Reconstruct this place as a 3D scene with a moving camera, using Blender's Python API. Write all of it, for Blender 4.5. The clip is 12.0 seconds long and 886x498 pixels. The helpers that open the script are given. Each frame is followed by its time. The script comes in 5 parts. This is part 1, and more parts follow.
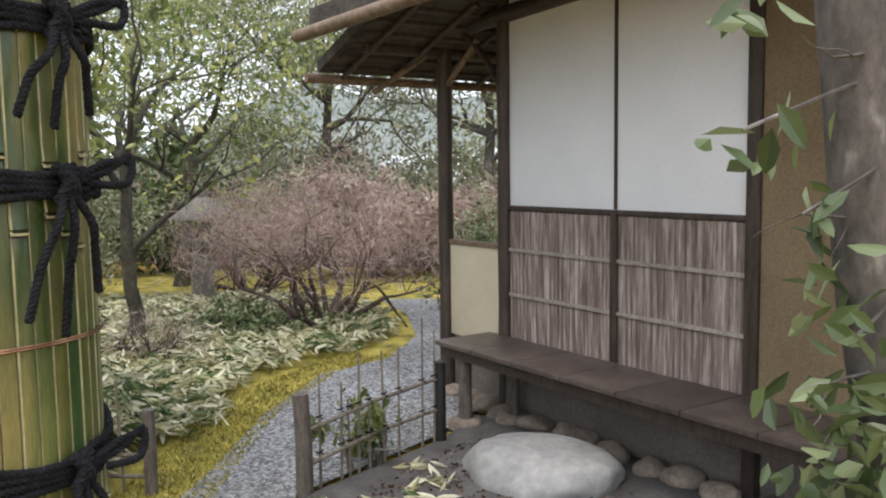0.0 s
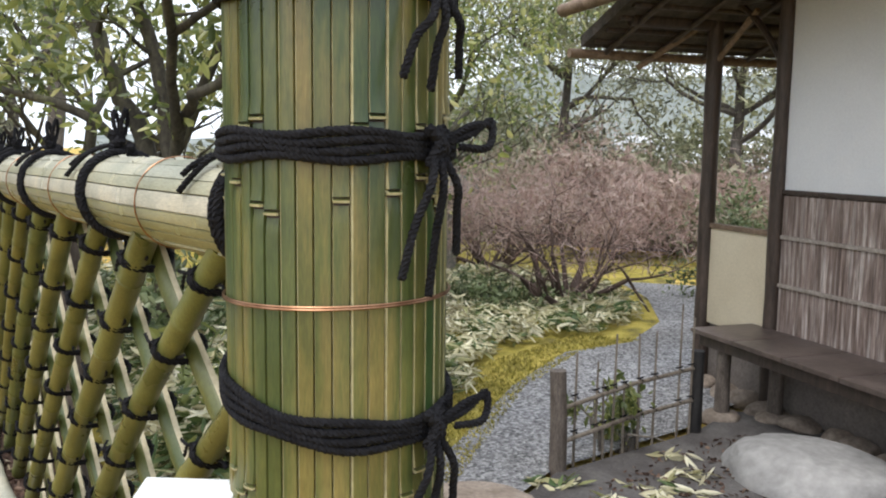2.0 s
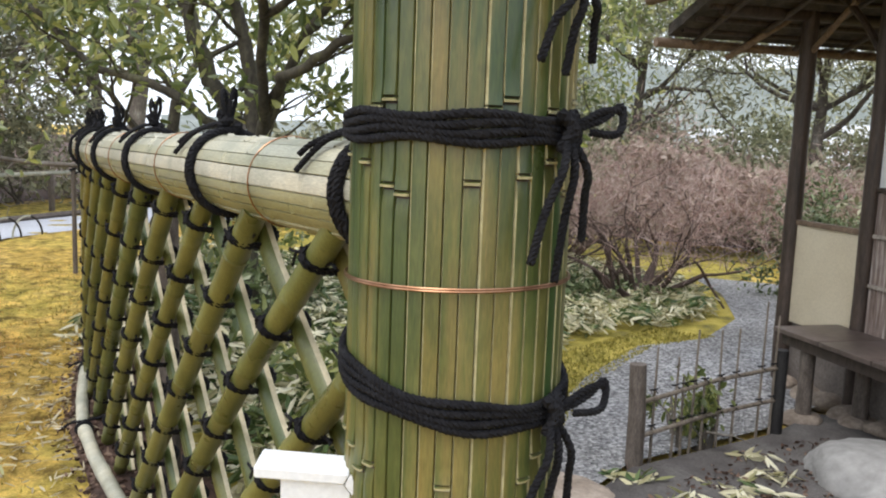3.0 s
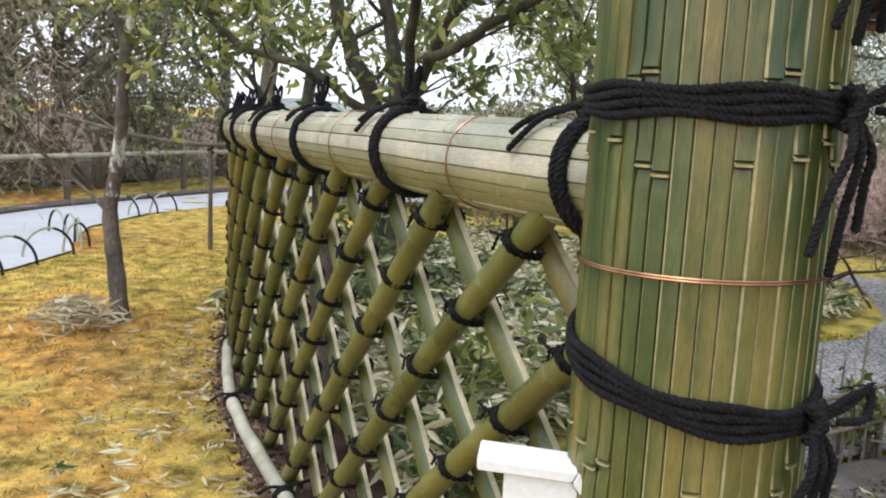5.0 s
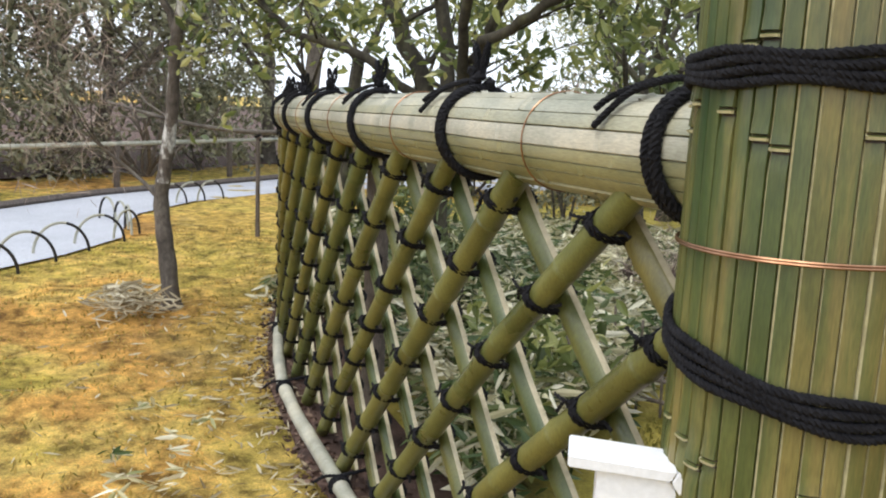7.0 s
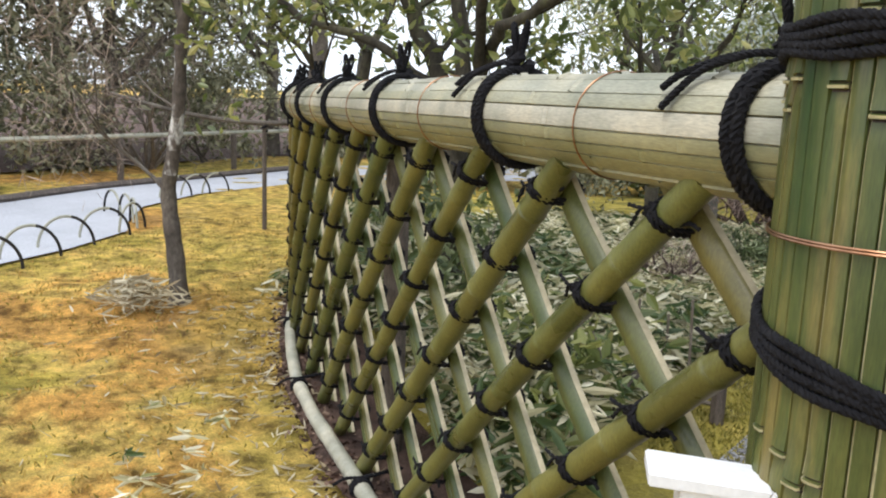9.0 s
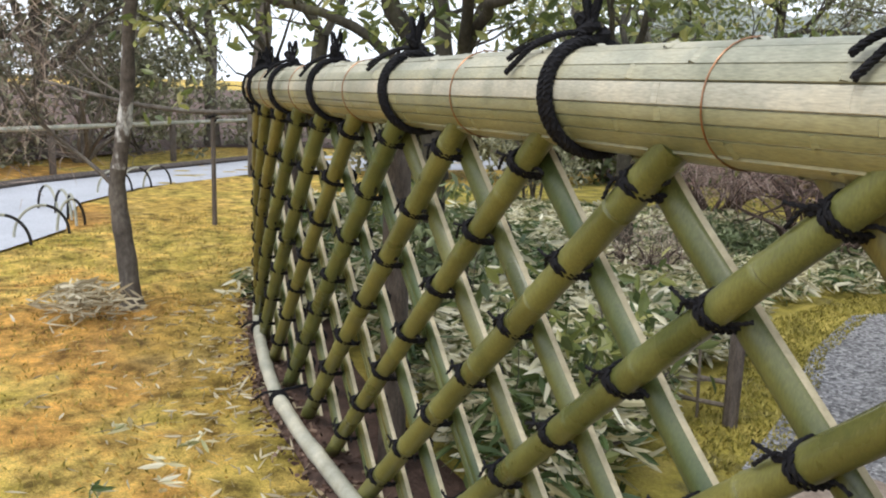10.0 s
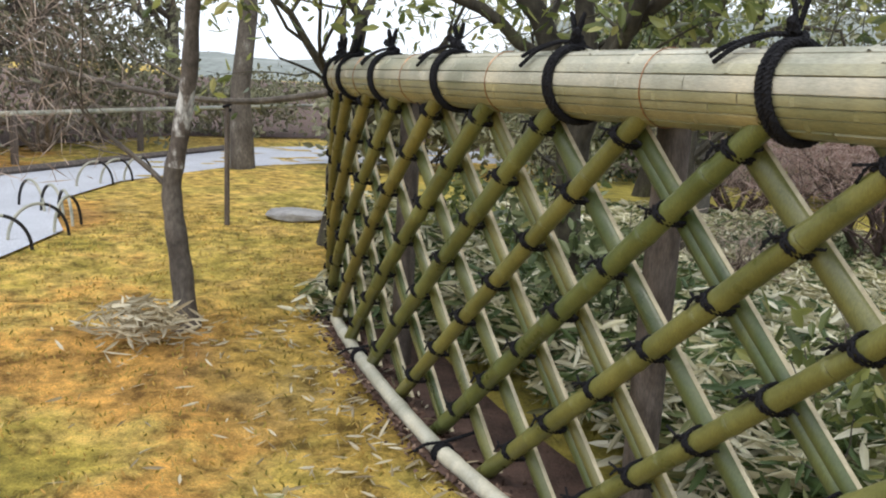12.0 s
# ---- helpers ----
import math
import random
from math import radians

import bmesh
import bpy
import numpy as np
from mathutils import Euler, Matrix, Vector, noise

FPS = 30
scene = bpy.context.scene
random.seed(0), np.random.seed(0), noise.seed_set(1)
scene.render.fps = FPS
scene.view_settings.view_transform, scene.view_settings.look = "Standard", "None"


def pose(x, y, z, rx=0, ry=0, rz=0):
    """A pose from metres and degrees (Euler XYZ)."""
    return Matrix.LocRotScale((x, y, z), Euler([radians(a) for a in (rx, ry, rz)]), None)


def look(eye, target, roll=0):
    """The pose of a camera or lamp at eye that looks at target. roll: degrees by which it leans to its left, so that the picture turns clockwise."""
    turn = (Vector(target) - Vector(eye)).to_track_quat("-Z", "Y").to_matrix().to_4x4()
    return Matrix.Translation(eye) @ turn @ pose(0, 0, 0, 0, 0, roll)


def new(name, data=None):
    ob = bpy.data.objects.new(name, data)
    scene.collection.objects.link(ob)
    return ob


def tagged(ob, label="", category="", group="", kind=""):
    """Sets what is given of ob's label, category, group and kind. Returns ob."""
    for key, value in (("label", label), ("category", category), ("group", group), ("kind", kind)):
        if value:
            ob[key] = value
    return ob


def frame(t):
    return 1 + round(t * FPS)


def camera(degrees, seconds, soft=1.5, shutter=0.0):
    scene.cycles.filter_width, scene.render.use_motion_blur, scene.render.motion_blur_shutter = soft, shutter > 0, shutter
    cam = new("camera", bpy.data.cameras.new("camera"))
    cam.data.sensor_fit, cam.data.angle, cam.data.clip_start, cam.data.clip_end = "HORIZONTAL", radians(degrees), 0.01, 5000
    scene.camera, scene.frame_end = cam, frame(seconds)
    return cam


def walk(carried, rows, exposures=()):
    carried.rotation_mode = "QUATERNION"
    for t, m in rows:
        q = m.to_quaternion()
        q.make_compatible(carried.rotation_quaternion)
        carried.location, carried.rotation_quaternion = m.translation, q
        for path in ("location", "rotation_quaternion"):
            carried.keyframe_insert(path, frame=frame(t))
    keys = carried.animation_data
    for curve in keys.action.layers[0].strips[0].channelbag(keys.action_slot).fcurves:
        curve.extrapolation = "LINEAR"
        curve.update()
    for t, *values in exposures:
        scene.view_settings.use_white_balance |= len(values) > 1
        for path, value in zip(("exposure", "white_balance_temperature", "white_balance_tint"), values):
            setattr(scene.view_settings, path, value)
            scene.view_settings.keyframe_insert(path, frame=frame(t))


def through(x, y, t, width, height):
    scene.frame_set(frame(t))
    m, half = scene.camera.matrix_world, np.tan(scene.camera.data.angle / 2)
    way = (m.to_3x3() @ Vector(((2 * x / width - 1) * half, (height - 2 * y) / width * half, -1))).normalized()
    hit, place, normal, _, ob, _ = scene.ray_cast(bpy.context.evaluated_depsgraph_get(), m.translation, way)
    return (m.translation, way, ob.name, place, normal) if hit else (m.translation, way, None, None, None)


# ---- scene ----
cam = camera(55.5, 12.0, 2.0)
PATH = [
    (0, (0.182, -0.261, 1.501), (0.115, 1.73, 1.315), -0.8),
    (0.5, (0.158, -0.271, 1.501), (-0.082, 1.707, 1.326), -0.5),
    (1, (0.1, -0.269, 1.5), (-0.259, 1.691, 1.317), 0.2),
    (1.5, (0.039, -0.267, 1.496), (-0.424, 1.667, 1.29), 0.5),
    (2, (-0.019, -0.245, 1.484), (-0.601, 1.654, 1.25), 0.7),
    (2.5, (-0.057, -0.267, 1.482), (-0.716, 1.606, 1.236), 1.5),
    (3, (-0.106, -0.273, 1.476), (-0.825, 1.574, 1.21), 2.1),
    (3.2, (-0.098, -0.299, 1.479), (-0.847, 1.536, 1.209), 1.9),
    (4.8, (-0.299, -0.283, 1.452), (-1.231, 1.462, 1.155), 2.8),
    (5, (-0.312, -0.284, 1.454), (-1.254, 1.454, 1.144), 2.8),
    (5.5, (-0.338, -0.272, 1.448), (-1.312, 1.442, 1.112), 2.8),
    (6, (-0.366, -0.274, 1.441), (-1.367, 1.423, 1.098), 3.0),
    (6.5, (-0.401, -0.259, 1.433), (-1.41, 1.432, 1.087), 3.0),
    (7, (-0.405, -0.252, 1.43), (-1.426, 1.434, 1.089), 2.5),
    (8.8, (-0.501, -0.202, 1.412), (-1.512, 1.486, 1.051), 2.1),
    (9, (-0.534, -0.188, 1.41), (-1.557, 1.493, 1.049), 2.2),
    (9.5, (-0.704, -0.095, 1.379), (-1.716, 1.593, 1.023), 1.2),
    (10, (-0.898, -0.032, 1.379), (-1.789, 1.717, 0.998), 1.9),
    (10.5, (-1.179, -0.058, 1.379), (-1.969, 1.743, 1.015), 1.6),
    (11, (-1.436, 0.013, 1.36), (-2.298, 1.784, 1.012), 3.1),
    (11.5, (-1.699, 0.071, 1.36), (-2.529, 1.852, 0.988), 3.7),
    (12, (-2.029, 0.078, 1.352), (-2.76, 1.896, 0.953), 3.0),
]
walk(cam, [(t, look(eye, target, roll)) for t, eye, target, roll in PATH], [(0, 0.4), (2.5, 0.38), (6, 0.3), (10, 0.27), (12, 0.18)])

# ---- world, sun, exposure ----
world = bpy.data.worlds.new("overcast_sky")
scene.world = world
world.use_nodes = True
wn = world.node_tree
sky = wn.nodes.new("ShaderNodeTexSky")
sky.sky_type = "NISHITA"
sky.sun_disc = False
sky.sun_elevation, sky.sun_rotation = radians(64), radians(203)
sky.dust_density, sky.ozone_density, sky.air_density = 6.0, 0.6, 1.2
cloud = wn.nodes.new("ShaderNodeMix")
cloud.data_type = "RGBA"
cloud.inputs[0].default_value = 0.82
cloud.inputs[7].default_value = (9.2, 9.9, 11.0, 1)
wn.links.new(sky.outputs[0], cloud.inputs[6])
wn.links.new(cloud.outputs[2], wn.nodes["Background"].inputs[0])
wn.nodes["Background"].inputs[1].default_value = 0.15
sun = new("sun", bpy.data.lights.new("sun", "SUN"))
sun.data.energy, sun.data.angle, sun.data.color = 1.25, radians(25), (1, 0.97, 0.92)
sun.matrix_world = look((-1.9, -4.4, 10), (0, 0, 0))


# ---- materials ----
def material(name, rough=0.6, metal=0.0, spec=0.5):
    m = bpy.data.materials.new(name)
    m.use_nodes = True
    b = m.node_tree.nodes["Principled BSDF"]
    b.inputs["Roughness"].default_value = rough
    b.inputs["Metallic"].default_value = metal
    b.inputs["Specular IOR Level"].default_value = spec
    return m, m.node_tree, b


def ramp(nt, source, stops):
    r = nt.nodes.new("ShaderNodeValToRGB")
    e = r.color_ramp.elements
    while len(e) < len(stops):
        e.new(0.5)
    for k, (p, c) in zip(e, stops):
        k.position, k.color = p, (*c, 1)
    nt.links.new(source, r.inputs[0])
    return r.outputs[0]


def noise_tex(nt, scale, stretch=(1, 1, 1), detail=6, rough=0.6, coord="Object"):
    tc = nt.nodes.new("ShaderNodeTexCoord")
    mp = nt.nodes.new("ShaderNodeMapping")
    mp.inputs["Scale"].default_value = stretch
    n = nt.nodes.new("ShaderNodeTexNoise")
    n.inputs["Scale"].default_value, n.inputs["Detail"].default_value, n.inputs["Roughness"].default_value = scale, detail, rough
    nt.links.new(tc.outputs[coord], mp.inputs[0])
    nt.links.new(mp.outputs[0], n.inputs["Vector"])
    return n.outputs[0]


def blend(nt, a, b, f, mode="MIX"):
    m = nt.nodes.new("ShaderNodeMix")
    m.data_type, m.blend_type = "RGBA", mode
    for sock, v in ((m.inputs[0], f), (m.inputs[6], a), (m.inputs[7], b)):
        if isinstance(v, (int, float)):
            sock.default_value = v
        elif isinstance(v, tuple):
            sock.default_value = (*v, 1)
        else:
            nt.links.new(v, sock)
    return m.outputs[2]


def bump(nt, b, height, strength=0.4, distance=0.01):
    n = nt.nodes.new("ShaderNodeBump")
    n.inputs["Strength"].default_value, n.inputs["Distance"].default_value = strength, distance
    nt.links.new(height, n.inputs["Height"])
    nt.links.new(n.outputs[0], b.inputs["Normal"])


def grained(name, stops, scale=6, stretch=(1, 1, 1), fine=40, grain=0.55, rough=0.7, relief=0.4, distance=0.005, vary=0.0, spec=0.4, island=False, vary_stops=None):
    """Coarse colour noise, a finer one over it, and relief; vary changes the tone piece by piece."""
    m, nt, b = material(name, rough, 0, spec)
    c = ramp(nt, noise_tex(nt, scale, stretch), stops)
    f = noise_tex(nt, fine, stretch, 4)
    c = blend(nt, c, ramp(nt, f, [(0.3, (0.55, 0.55, 0.55)), (0.7, (1.35, 1.35, 1.35))]), grain, "MULTIPLY")
    if vary or vary_stops:
        if island:
            g = nt.nodes.new("ShaderNodeNewGeometry")
            rnd = g.outputs["Random Per Island"]
        else:
            g = nt.nodes.new("ShaderNodeObjectInfo")
            rnd = g.outputs["Random"]
        if vary_stops:
            c = blend(nt, c, ramp(nt, rnd, vary_stops), 0.6)
        if vary:
            c = blend(nt, c, ramp(nt, rnd, [(0, (1 - vary,) * 3), (1, (1 + vary,) * 3)]), 1.0, "MULTIPLY")
    nt.links.new(c, b.inputs["Base Color"])
    bump(nt, b, f, relief, distance)
    return m


def leafy(name, stops, rough=0.45, spec=0.5, through=0.25):
    """Leaves: tone by leaf, some light let through."""
    m, nt, b = material(name, rough, 0, spec)
    g = nt.nodes.new("ShaderNodeNewGeometry")
    c = ramp(nt, g.outputs["Random Per Island"], stops)
    c = blend(nt, c, ramp(nt, noise_tex(nt, 3.0), [(0.3, (0.7, 0.7, 0.7)), (0.7, (1.25, 1.25, 1.2))]), 1.0, "MULTIPLY")
    nt.links.new(c, b.inputs["Base Color"])
    t = nt.nodes.new("ShaderNodeBsdfTranslucent")
    nt.links.new(c, t.inputs[0])
    mix = nt.nodes.new("ShaderNodeMixShader")
    mix.inputs[0].default_value = through
    nt.links.new(b.outputs[0], mix.inputs[1])
    nt.links.new(t.outputs[0], mix.inputs[2])
    nt.links.new(mix.outputs[0], nt.nodes["Material Output"].inputs[0])
    return m


def bamboo(name, stops, lengthwise=(14, 14, 1.1), rough=0.38, vary_stops=None, relief=0.1, share=0.6):
    """Bamboo skin: streaks along the cane, fine scratches, tone by cane."""
    m, nt, b = material(name, rough, 0, 0.5)
    c = ramp(nt, noise_tex(nt, 2.2, lengthwise, 5), stops)
    g = nt.nodes.new("ShaderNodeObjectInfo")
    if vary_stops:
        c = blend(nt, c, ramp(nt, g.outputs["Random"], vary_stops), share)
    patch = noise_tex(nt, 5.0, (1, 1, 1), 5)
    c = blend(nt, c, ramp(nt, patch, [(0.32, (0.5, 0.55, 0.5)), (0.5, (0.92, 0.93, 0.9)), (0.7, (1.3, 1.24, 1.12))]), 0.85, "MULTIPLY")
    f = noise_tex(nt, 9.0, tuple(6 * k for k in lengthwise), 4)
    c = blend(nt, c, ramp(nt, f, [(0.32, (0.62, 0.62, 0.62)), (0.68, (1.25, 1.25, 1.25))]), 0.6, "MULTIPLY")
    nt.links.new(c, b.inputs["Base Color"])
    nt.links.new(ramp(nt, patch, [(0.3, (rough - 0.08,) * 3), (0.7, (rough + 0.15,) * 3)]), b.inputs["Roughness"])
    bump(nt, b, f, relief, 0.002)
    return m


GREENS = [(0.0, (0.016, 0.042, 0.011)), (0.25, (0.035, 0.065, 0.017)), (0.45, (0.1, 0.105, 0.028)), (0.7, (0.15, 0.105, 0.026)), (0.85, (0.12, 0.12, 0.042)), (1.0, (0.03, 0.058, 0.018))]
M_SLAT = bamboo("bamboo_slat", [(0.36, (0.022, 0.055, 0.014)), (0.48, (0.075, 0.095, 0.027)), (0.55, (0.155, 0.142, 0.042)), (0.66, (0.24, 0.18, 0.06))], (7, 7, 0.8), 0.33, GREENS, share=0.34)
# pale cut-edge tone that stands in for highlights on slat bevels and lips
M_SLAT_HIGHLIGHT = grained("bamboo_cut_edge_highlight", [(0.3, (0.3, 0.27, 0.14)), (0.7, (0.46, 0.42, 0.25))], 8, fine=60)
M_RAIL = bamboo("bamboo_rail_slat", [(0.3, (0.28, 0.265, 0.205)), (0.7, (0.49, 0.465, 0.39))], (1.2, 1.2, 8), 0.4,
                [(0, (0.3, 0.295, 0.22)), (0.5, (0.52, 0.5, 0.43)), (0.8, (0.42, 0.41, 0.33)), (1, (0.27, 0.27, 0.17))])
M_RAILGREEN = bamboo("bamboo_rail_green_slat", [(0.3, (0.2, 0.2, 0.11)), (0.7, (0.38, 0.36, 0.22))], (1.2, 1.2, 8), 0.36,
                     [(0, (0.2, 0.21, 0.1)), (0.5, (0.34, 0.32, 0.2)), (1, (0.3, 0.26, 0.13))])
M_CANE = bamboo("bamboo_cane", [(0.3, (0.075, 0.095, 0.027)), (0.7, (0.18, 0.18, 0.055))], (5, 5, 1.5), 0.32,
                [(0, (0.06, 0.09, 0.025)), (0.3, (0.12, 0.13, 0.04)), (0.6, (0.165, 0.155, 0.045)), (0.85, (0.21, 0.16, 0.04)), (1, (0.24, 0.17, 0.05))])
M_SPLIT = bamboo("bamboo_split_cane", [(0.3, (0.06, 0.08, 0.028)), (0.7, (0.16, 0.16, 0.055))], (5, 5, 1.5), 0.32,
                 [(0, (0.045, 0.08, 0.03)), (0.4, (0.11, 0.125, 0.04)), (0.75, (0.17, 0.16, 0.055)), (1, (0.19, 0.15, 0.05))])
M_CUT = grained("bamboo_split_wood", [(0.3, (0.36, 0.31, 0.2)), (0.7, (0.55, 0.49, 0.34))], 8, fine=60, grain=0.4)
M_POLE = bamboo("bamboo_pale_pole", [(0.3, (0.33, 0.32, 0.26)), (0.7, (0.5, 0.49, 0.42))], (5, 5, 1.5), 0.45)
M_ROPE = grained("black_palm_rope", [(0.3, (0.004, 0.004, 0.006)), (0.7, (0.014, 0.014, 0.017))], 30, fine=260, rough=0.9, relief=0.9, distance=0.003, spec=0.25)
M_COPPER, nt, b = material("copper_wire", 0.35, 1.0)
nt.links.new(ramp(nt, noise_tex(nt, 30), [(0.3, (0.2, 0.1, 0.055)), (0.7, (0.4, 0.23, 0.14))]), b.inputs["Base Color"])
M_DARKWOOD = grained("dark_weathered_wood", [(0.3, (0.03, 0.022, 0.018)), (0.7, (0.085, 0.06, 0.048))], 5, (6, 6, 0.7), 30, 0.75, 0.5, vary=0.2)
M_BENCH = grained("bench_planks", [(0.3, (0.045, 0.034, 0.03)), (0.7, (0.11, 0.085, 0.075))], 5, (1, 1, 1), 30, 0.62, 0.4, vary=0.25)
M_BARK = grained("cedar_bark_panel", [(0.3, (0.1, 0.068, 0.055)), (0.5, (0.25, 0.19, 0.165)), (0.7, (0.52, 0.46, 0.42))], 9, (5, 5, 0.3), 40, 0.85, 0.8, vary=0.2)
M_BATTEN = grained("pale_batten", [(0.3, (0.25, 0.21, 0.18)), (0.7, (0.4, 0.35, 0.31))], 6, (2, 2, 2), 40, 0.7)
M_PLASTER = grained("white_plaster", [(0.3, (0.74, 0.75, 0.77)), (0.7, (0.82, 0.82, 0.83))], 1.5, fine=90, grain=0.1, rough=0.9, relief=0.15, distance=0.002)
M_CREAM = grained("cream_clay_panel", [(0.3, (0.55, 0.475, 0.34)), (0.7, (0.64, 0.565, 0.42))], 2.0, fine=90, grain=0.2, rough=0.9, relief=0.15, distance=0.002)
M_OCHRE = grained("ochre_clay_wall", [(0.3, (0.18, 0.13, 0.075)), (0.7, (0.26, 0.19, 0.115))], 2.0, fine=90, rough=0.95, relief=0.2, distance=0.002)
M_ROOF = grained("bark_shingle_roof", [(0.3, (0.04, 0.035, 0.03)), (0.7, (0.12, 0.1, 0.085))], 8, fine=50, rough=0.95, relief=0.9, distance=0.02)
M_EAVEPOLE = grained("brown_log_pole", [(0.3, (0.13, 0.085, 0.055)), (0.7, (0.28, 0.2, 0.14))], 5, (3, 3, 3), 40, 0.7)
M_FOUND = grained("grey_mud_plinth", [(0.3, (0.13, 0.11, 0.1)), (0.7, (0.22, 0.19, 0.17))], 3, fine=60, rough=0.95)
M_ROCK = grained("pale_granite", [(0.3, (0.2, 0.195, 0.19)), (0.65, (0.35, 0.34, 0.33))], 3, fine=25, grain=0.3, rough=0.85, relief=0.6, distance=0.01)
M_STONE = grained("brown_field_stone", [(0.3, (0.17, 0.13, 0.1)), (0.7, (0.36, 0.3, 0.25))], 5, fine=45, rough=0.85, relief=0.6, distance=0.01, vary=0.25)
M_LANTERN = grained("mossy_lantern_stone", [(0.3, (0.1, 0.095, 0.08)), (0.7, (0.22, 0.21, 0.18))], 4, fine=40, rough=0.95, relief=0.7)
M_TRUNK = grained("grey_bark", [(0.3, (0.06, 0.05, 0.042)), (0.6, (0.15, 0.13, 0.11)), (0.8, (0.33, 0.32, 0.29))], 7, (1, 1, 0.5), 50, 0.9, 0.9, distance=0.01)
M_LICHEN = grained("lichened_bark", [(0.35, (0.05, 0.04, 0.032)), (0.52, (0.13, 0.11, 0.095)), (0.57, (0.55, 0.55, 0.53)), (0.7, (0.65, 0.65, 0.63))], 5, (1, 1, 0.6), 50, 0.9, 0.9, distance=0.01)
M_DARKBARK = grained("dark_mossy_bark", [(0.3, (0.025, 0.022, 0.017)), (0.55, (0.07, 0.062, 0.045)), (0.75, (0.12, 0.125, 0.06))], 7, (1, 1, 0.5), 50, 0.9, 0.9, distance=0.01)
M_GREYBARK = grained("smooth_grey_bark", [(0.35, (0.045, 0.038, 0.034)), (0.56, (0.11, 0.095, 0.085)), (0.66, (0.33, 0.31, 0.28))], 5, (1, 1, 0.5), 50, 0.8, 0.9, distance=0.008)
M_TWIG = grained("brown_twigs", [(0.3, (0.05, 0.035, 0.03)), (0.7, (0.13, 0.09, 0.075))], 6, fine=50, rough=0.9)
M_TWIGRED = grained("red_brown_twigs", [(0.3, (0.25, 0.12, 0.1)), (0.7, (0.42, 0.24, 0.2))], 6, fine=50, rough=0.9)
M_WHITE = grained("white_painted_wood", [(0.3, (0.74, 0.76, 0.79)), (0.7, (0.82, 0.83, 0.85))], 3, fine=90, grain=0.15, rough=0.5, relief=0.1, distance=0.002)
M_BLACKPOST = grained("charred_post", [(0.3, (0.012, 0.011, 0.012)), (0.7, (0.03, 0.028, 0.027))], 9, (4, 4, 1), 50, 0.8)
M_POSTWOOD = grained("weathered_log", [(0.3, (0.07, 0.055, 0.045)), (0.7, (0.17, 0.14, 0.12))], 9, (4, 4, 1), 50, 0.85)
M_STICK = grained("thin_bamboo_stick", [(0.3, (0.1, 0.08, 0.06)), (0.7, (0.25, 0.21, 0.17))], 9, (4, 4, 1), 50, 0.7)

M_SASA = leafy("sasa_leaves", [(0, (0.2, 0.22, 0.08)), (0.25, (0.45, 0.41, 0.24)), (0.6, (0.68, 0.64, 0.46)), (1, (0.8, 0.77, 0.62))], 0.55)
M_SASAGREEN = leafy("sasa_green", [(0, (0.05, 0.09, 0.03)), (0.6, (0.09, 0.14, 0.045)), (1, (0.17, 0.2, 0.07))], 0.5)
M_DRYLEAF = leafy("dry_leaves", [(0, (0.3, 0.24, 0.15)), (0.5, (0.52, 0.46, 0.33)), (1, (0.66, 0.61, 0.48))], 0.7, 0.3)
M_EVERGREEN = leafy("evergreen_leaves", [(0, (0.07, 0.1, 0.035)), (0.5, (0.19, 0.23, 0.075)), (0.85, (0.36, 0.38, 0.12)), (1, (0.48, 0.45, 0.18))], 0.3, 0.6, 0.45)
M_GREY_GREEN = leafy("grey_green_leaves", [(0, (0.11, 0.115, 0.07)), (0.5, (0.26, 0.26, 0.16)), (1, (0.46, 0.45, 0.32))], 0.5, 0.4)
M_DARKGREEN = leafy("dark_green_leaves", [(0, (0.05, 0.075, 0.03)), (0.5, (0.12, 0.16, 0.065)), (1, (0.27, 0.31, 0.17))], 0.36)
# needle tones paled and greyed: distance haze is put into the colour
M_HAZED_PINE = leafy("hazed_pine_needles", [(0, (0.17, 0.185, 0.1)), (0.5, (0.33, 0.34, 0.2)), (1, (0.5, 0.49, 0.33))], 0.6, 0.3)
M_BROWNLEAF = leafy("brown_winter_twigs", [(0, (0.24, 0.18, 0.15)), (0.5, (0.42, 0.33, 0.28)), (1, (0.55, 0.46, 0.4))], 0.8, 0.2)
M_REDTWIGS = leafy("red_winter_buds", [(0, (0.27, 0.16, 0.14)), (0.5, (0.45, 0.32, 0.29)), (1, (0.6, 0.48, 0.45))], 0.8, 0.2)
M_CRUMB = leafy("bark_crumbs", [(0, (0.03, 0.018, 0.014)), (0.6, (0.11, 0.065, 0.05)), (1, (0.24, 0.17, 0.13))], 0.9, 0.2, 0.0)
M_BANKTUFT = leafy("bank_moss", [(0, (0.14, 0.13, 0.03)), (0.5, (0.34, 0.3, 0.07)), (1, (0.52, 0.44, 0.15))], 0.85, 0.2, 0.2)
M_GRASS = leafy("moss_tufts", [(0, (0.16, 0.15, 0.035)), (0.4, (0.4, 0.31, 0.08)), (0.75, (0.55, 0.33, 0.09)), (1, (0.66, 0.52, 0.22))], 0.8, 0.2, 0.3)

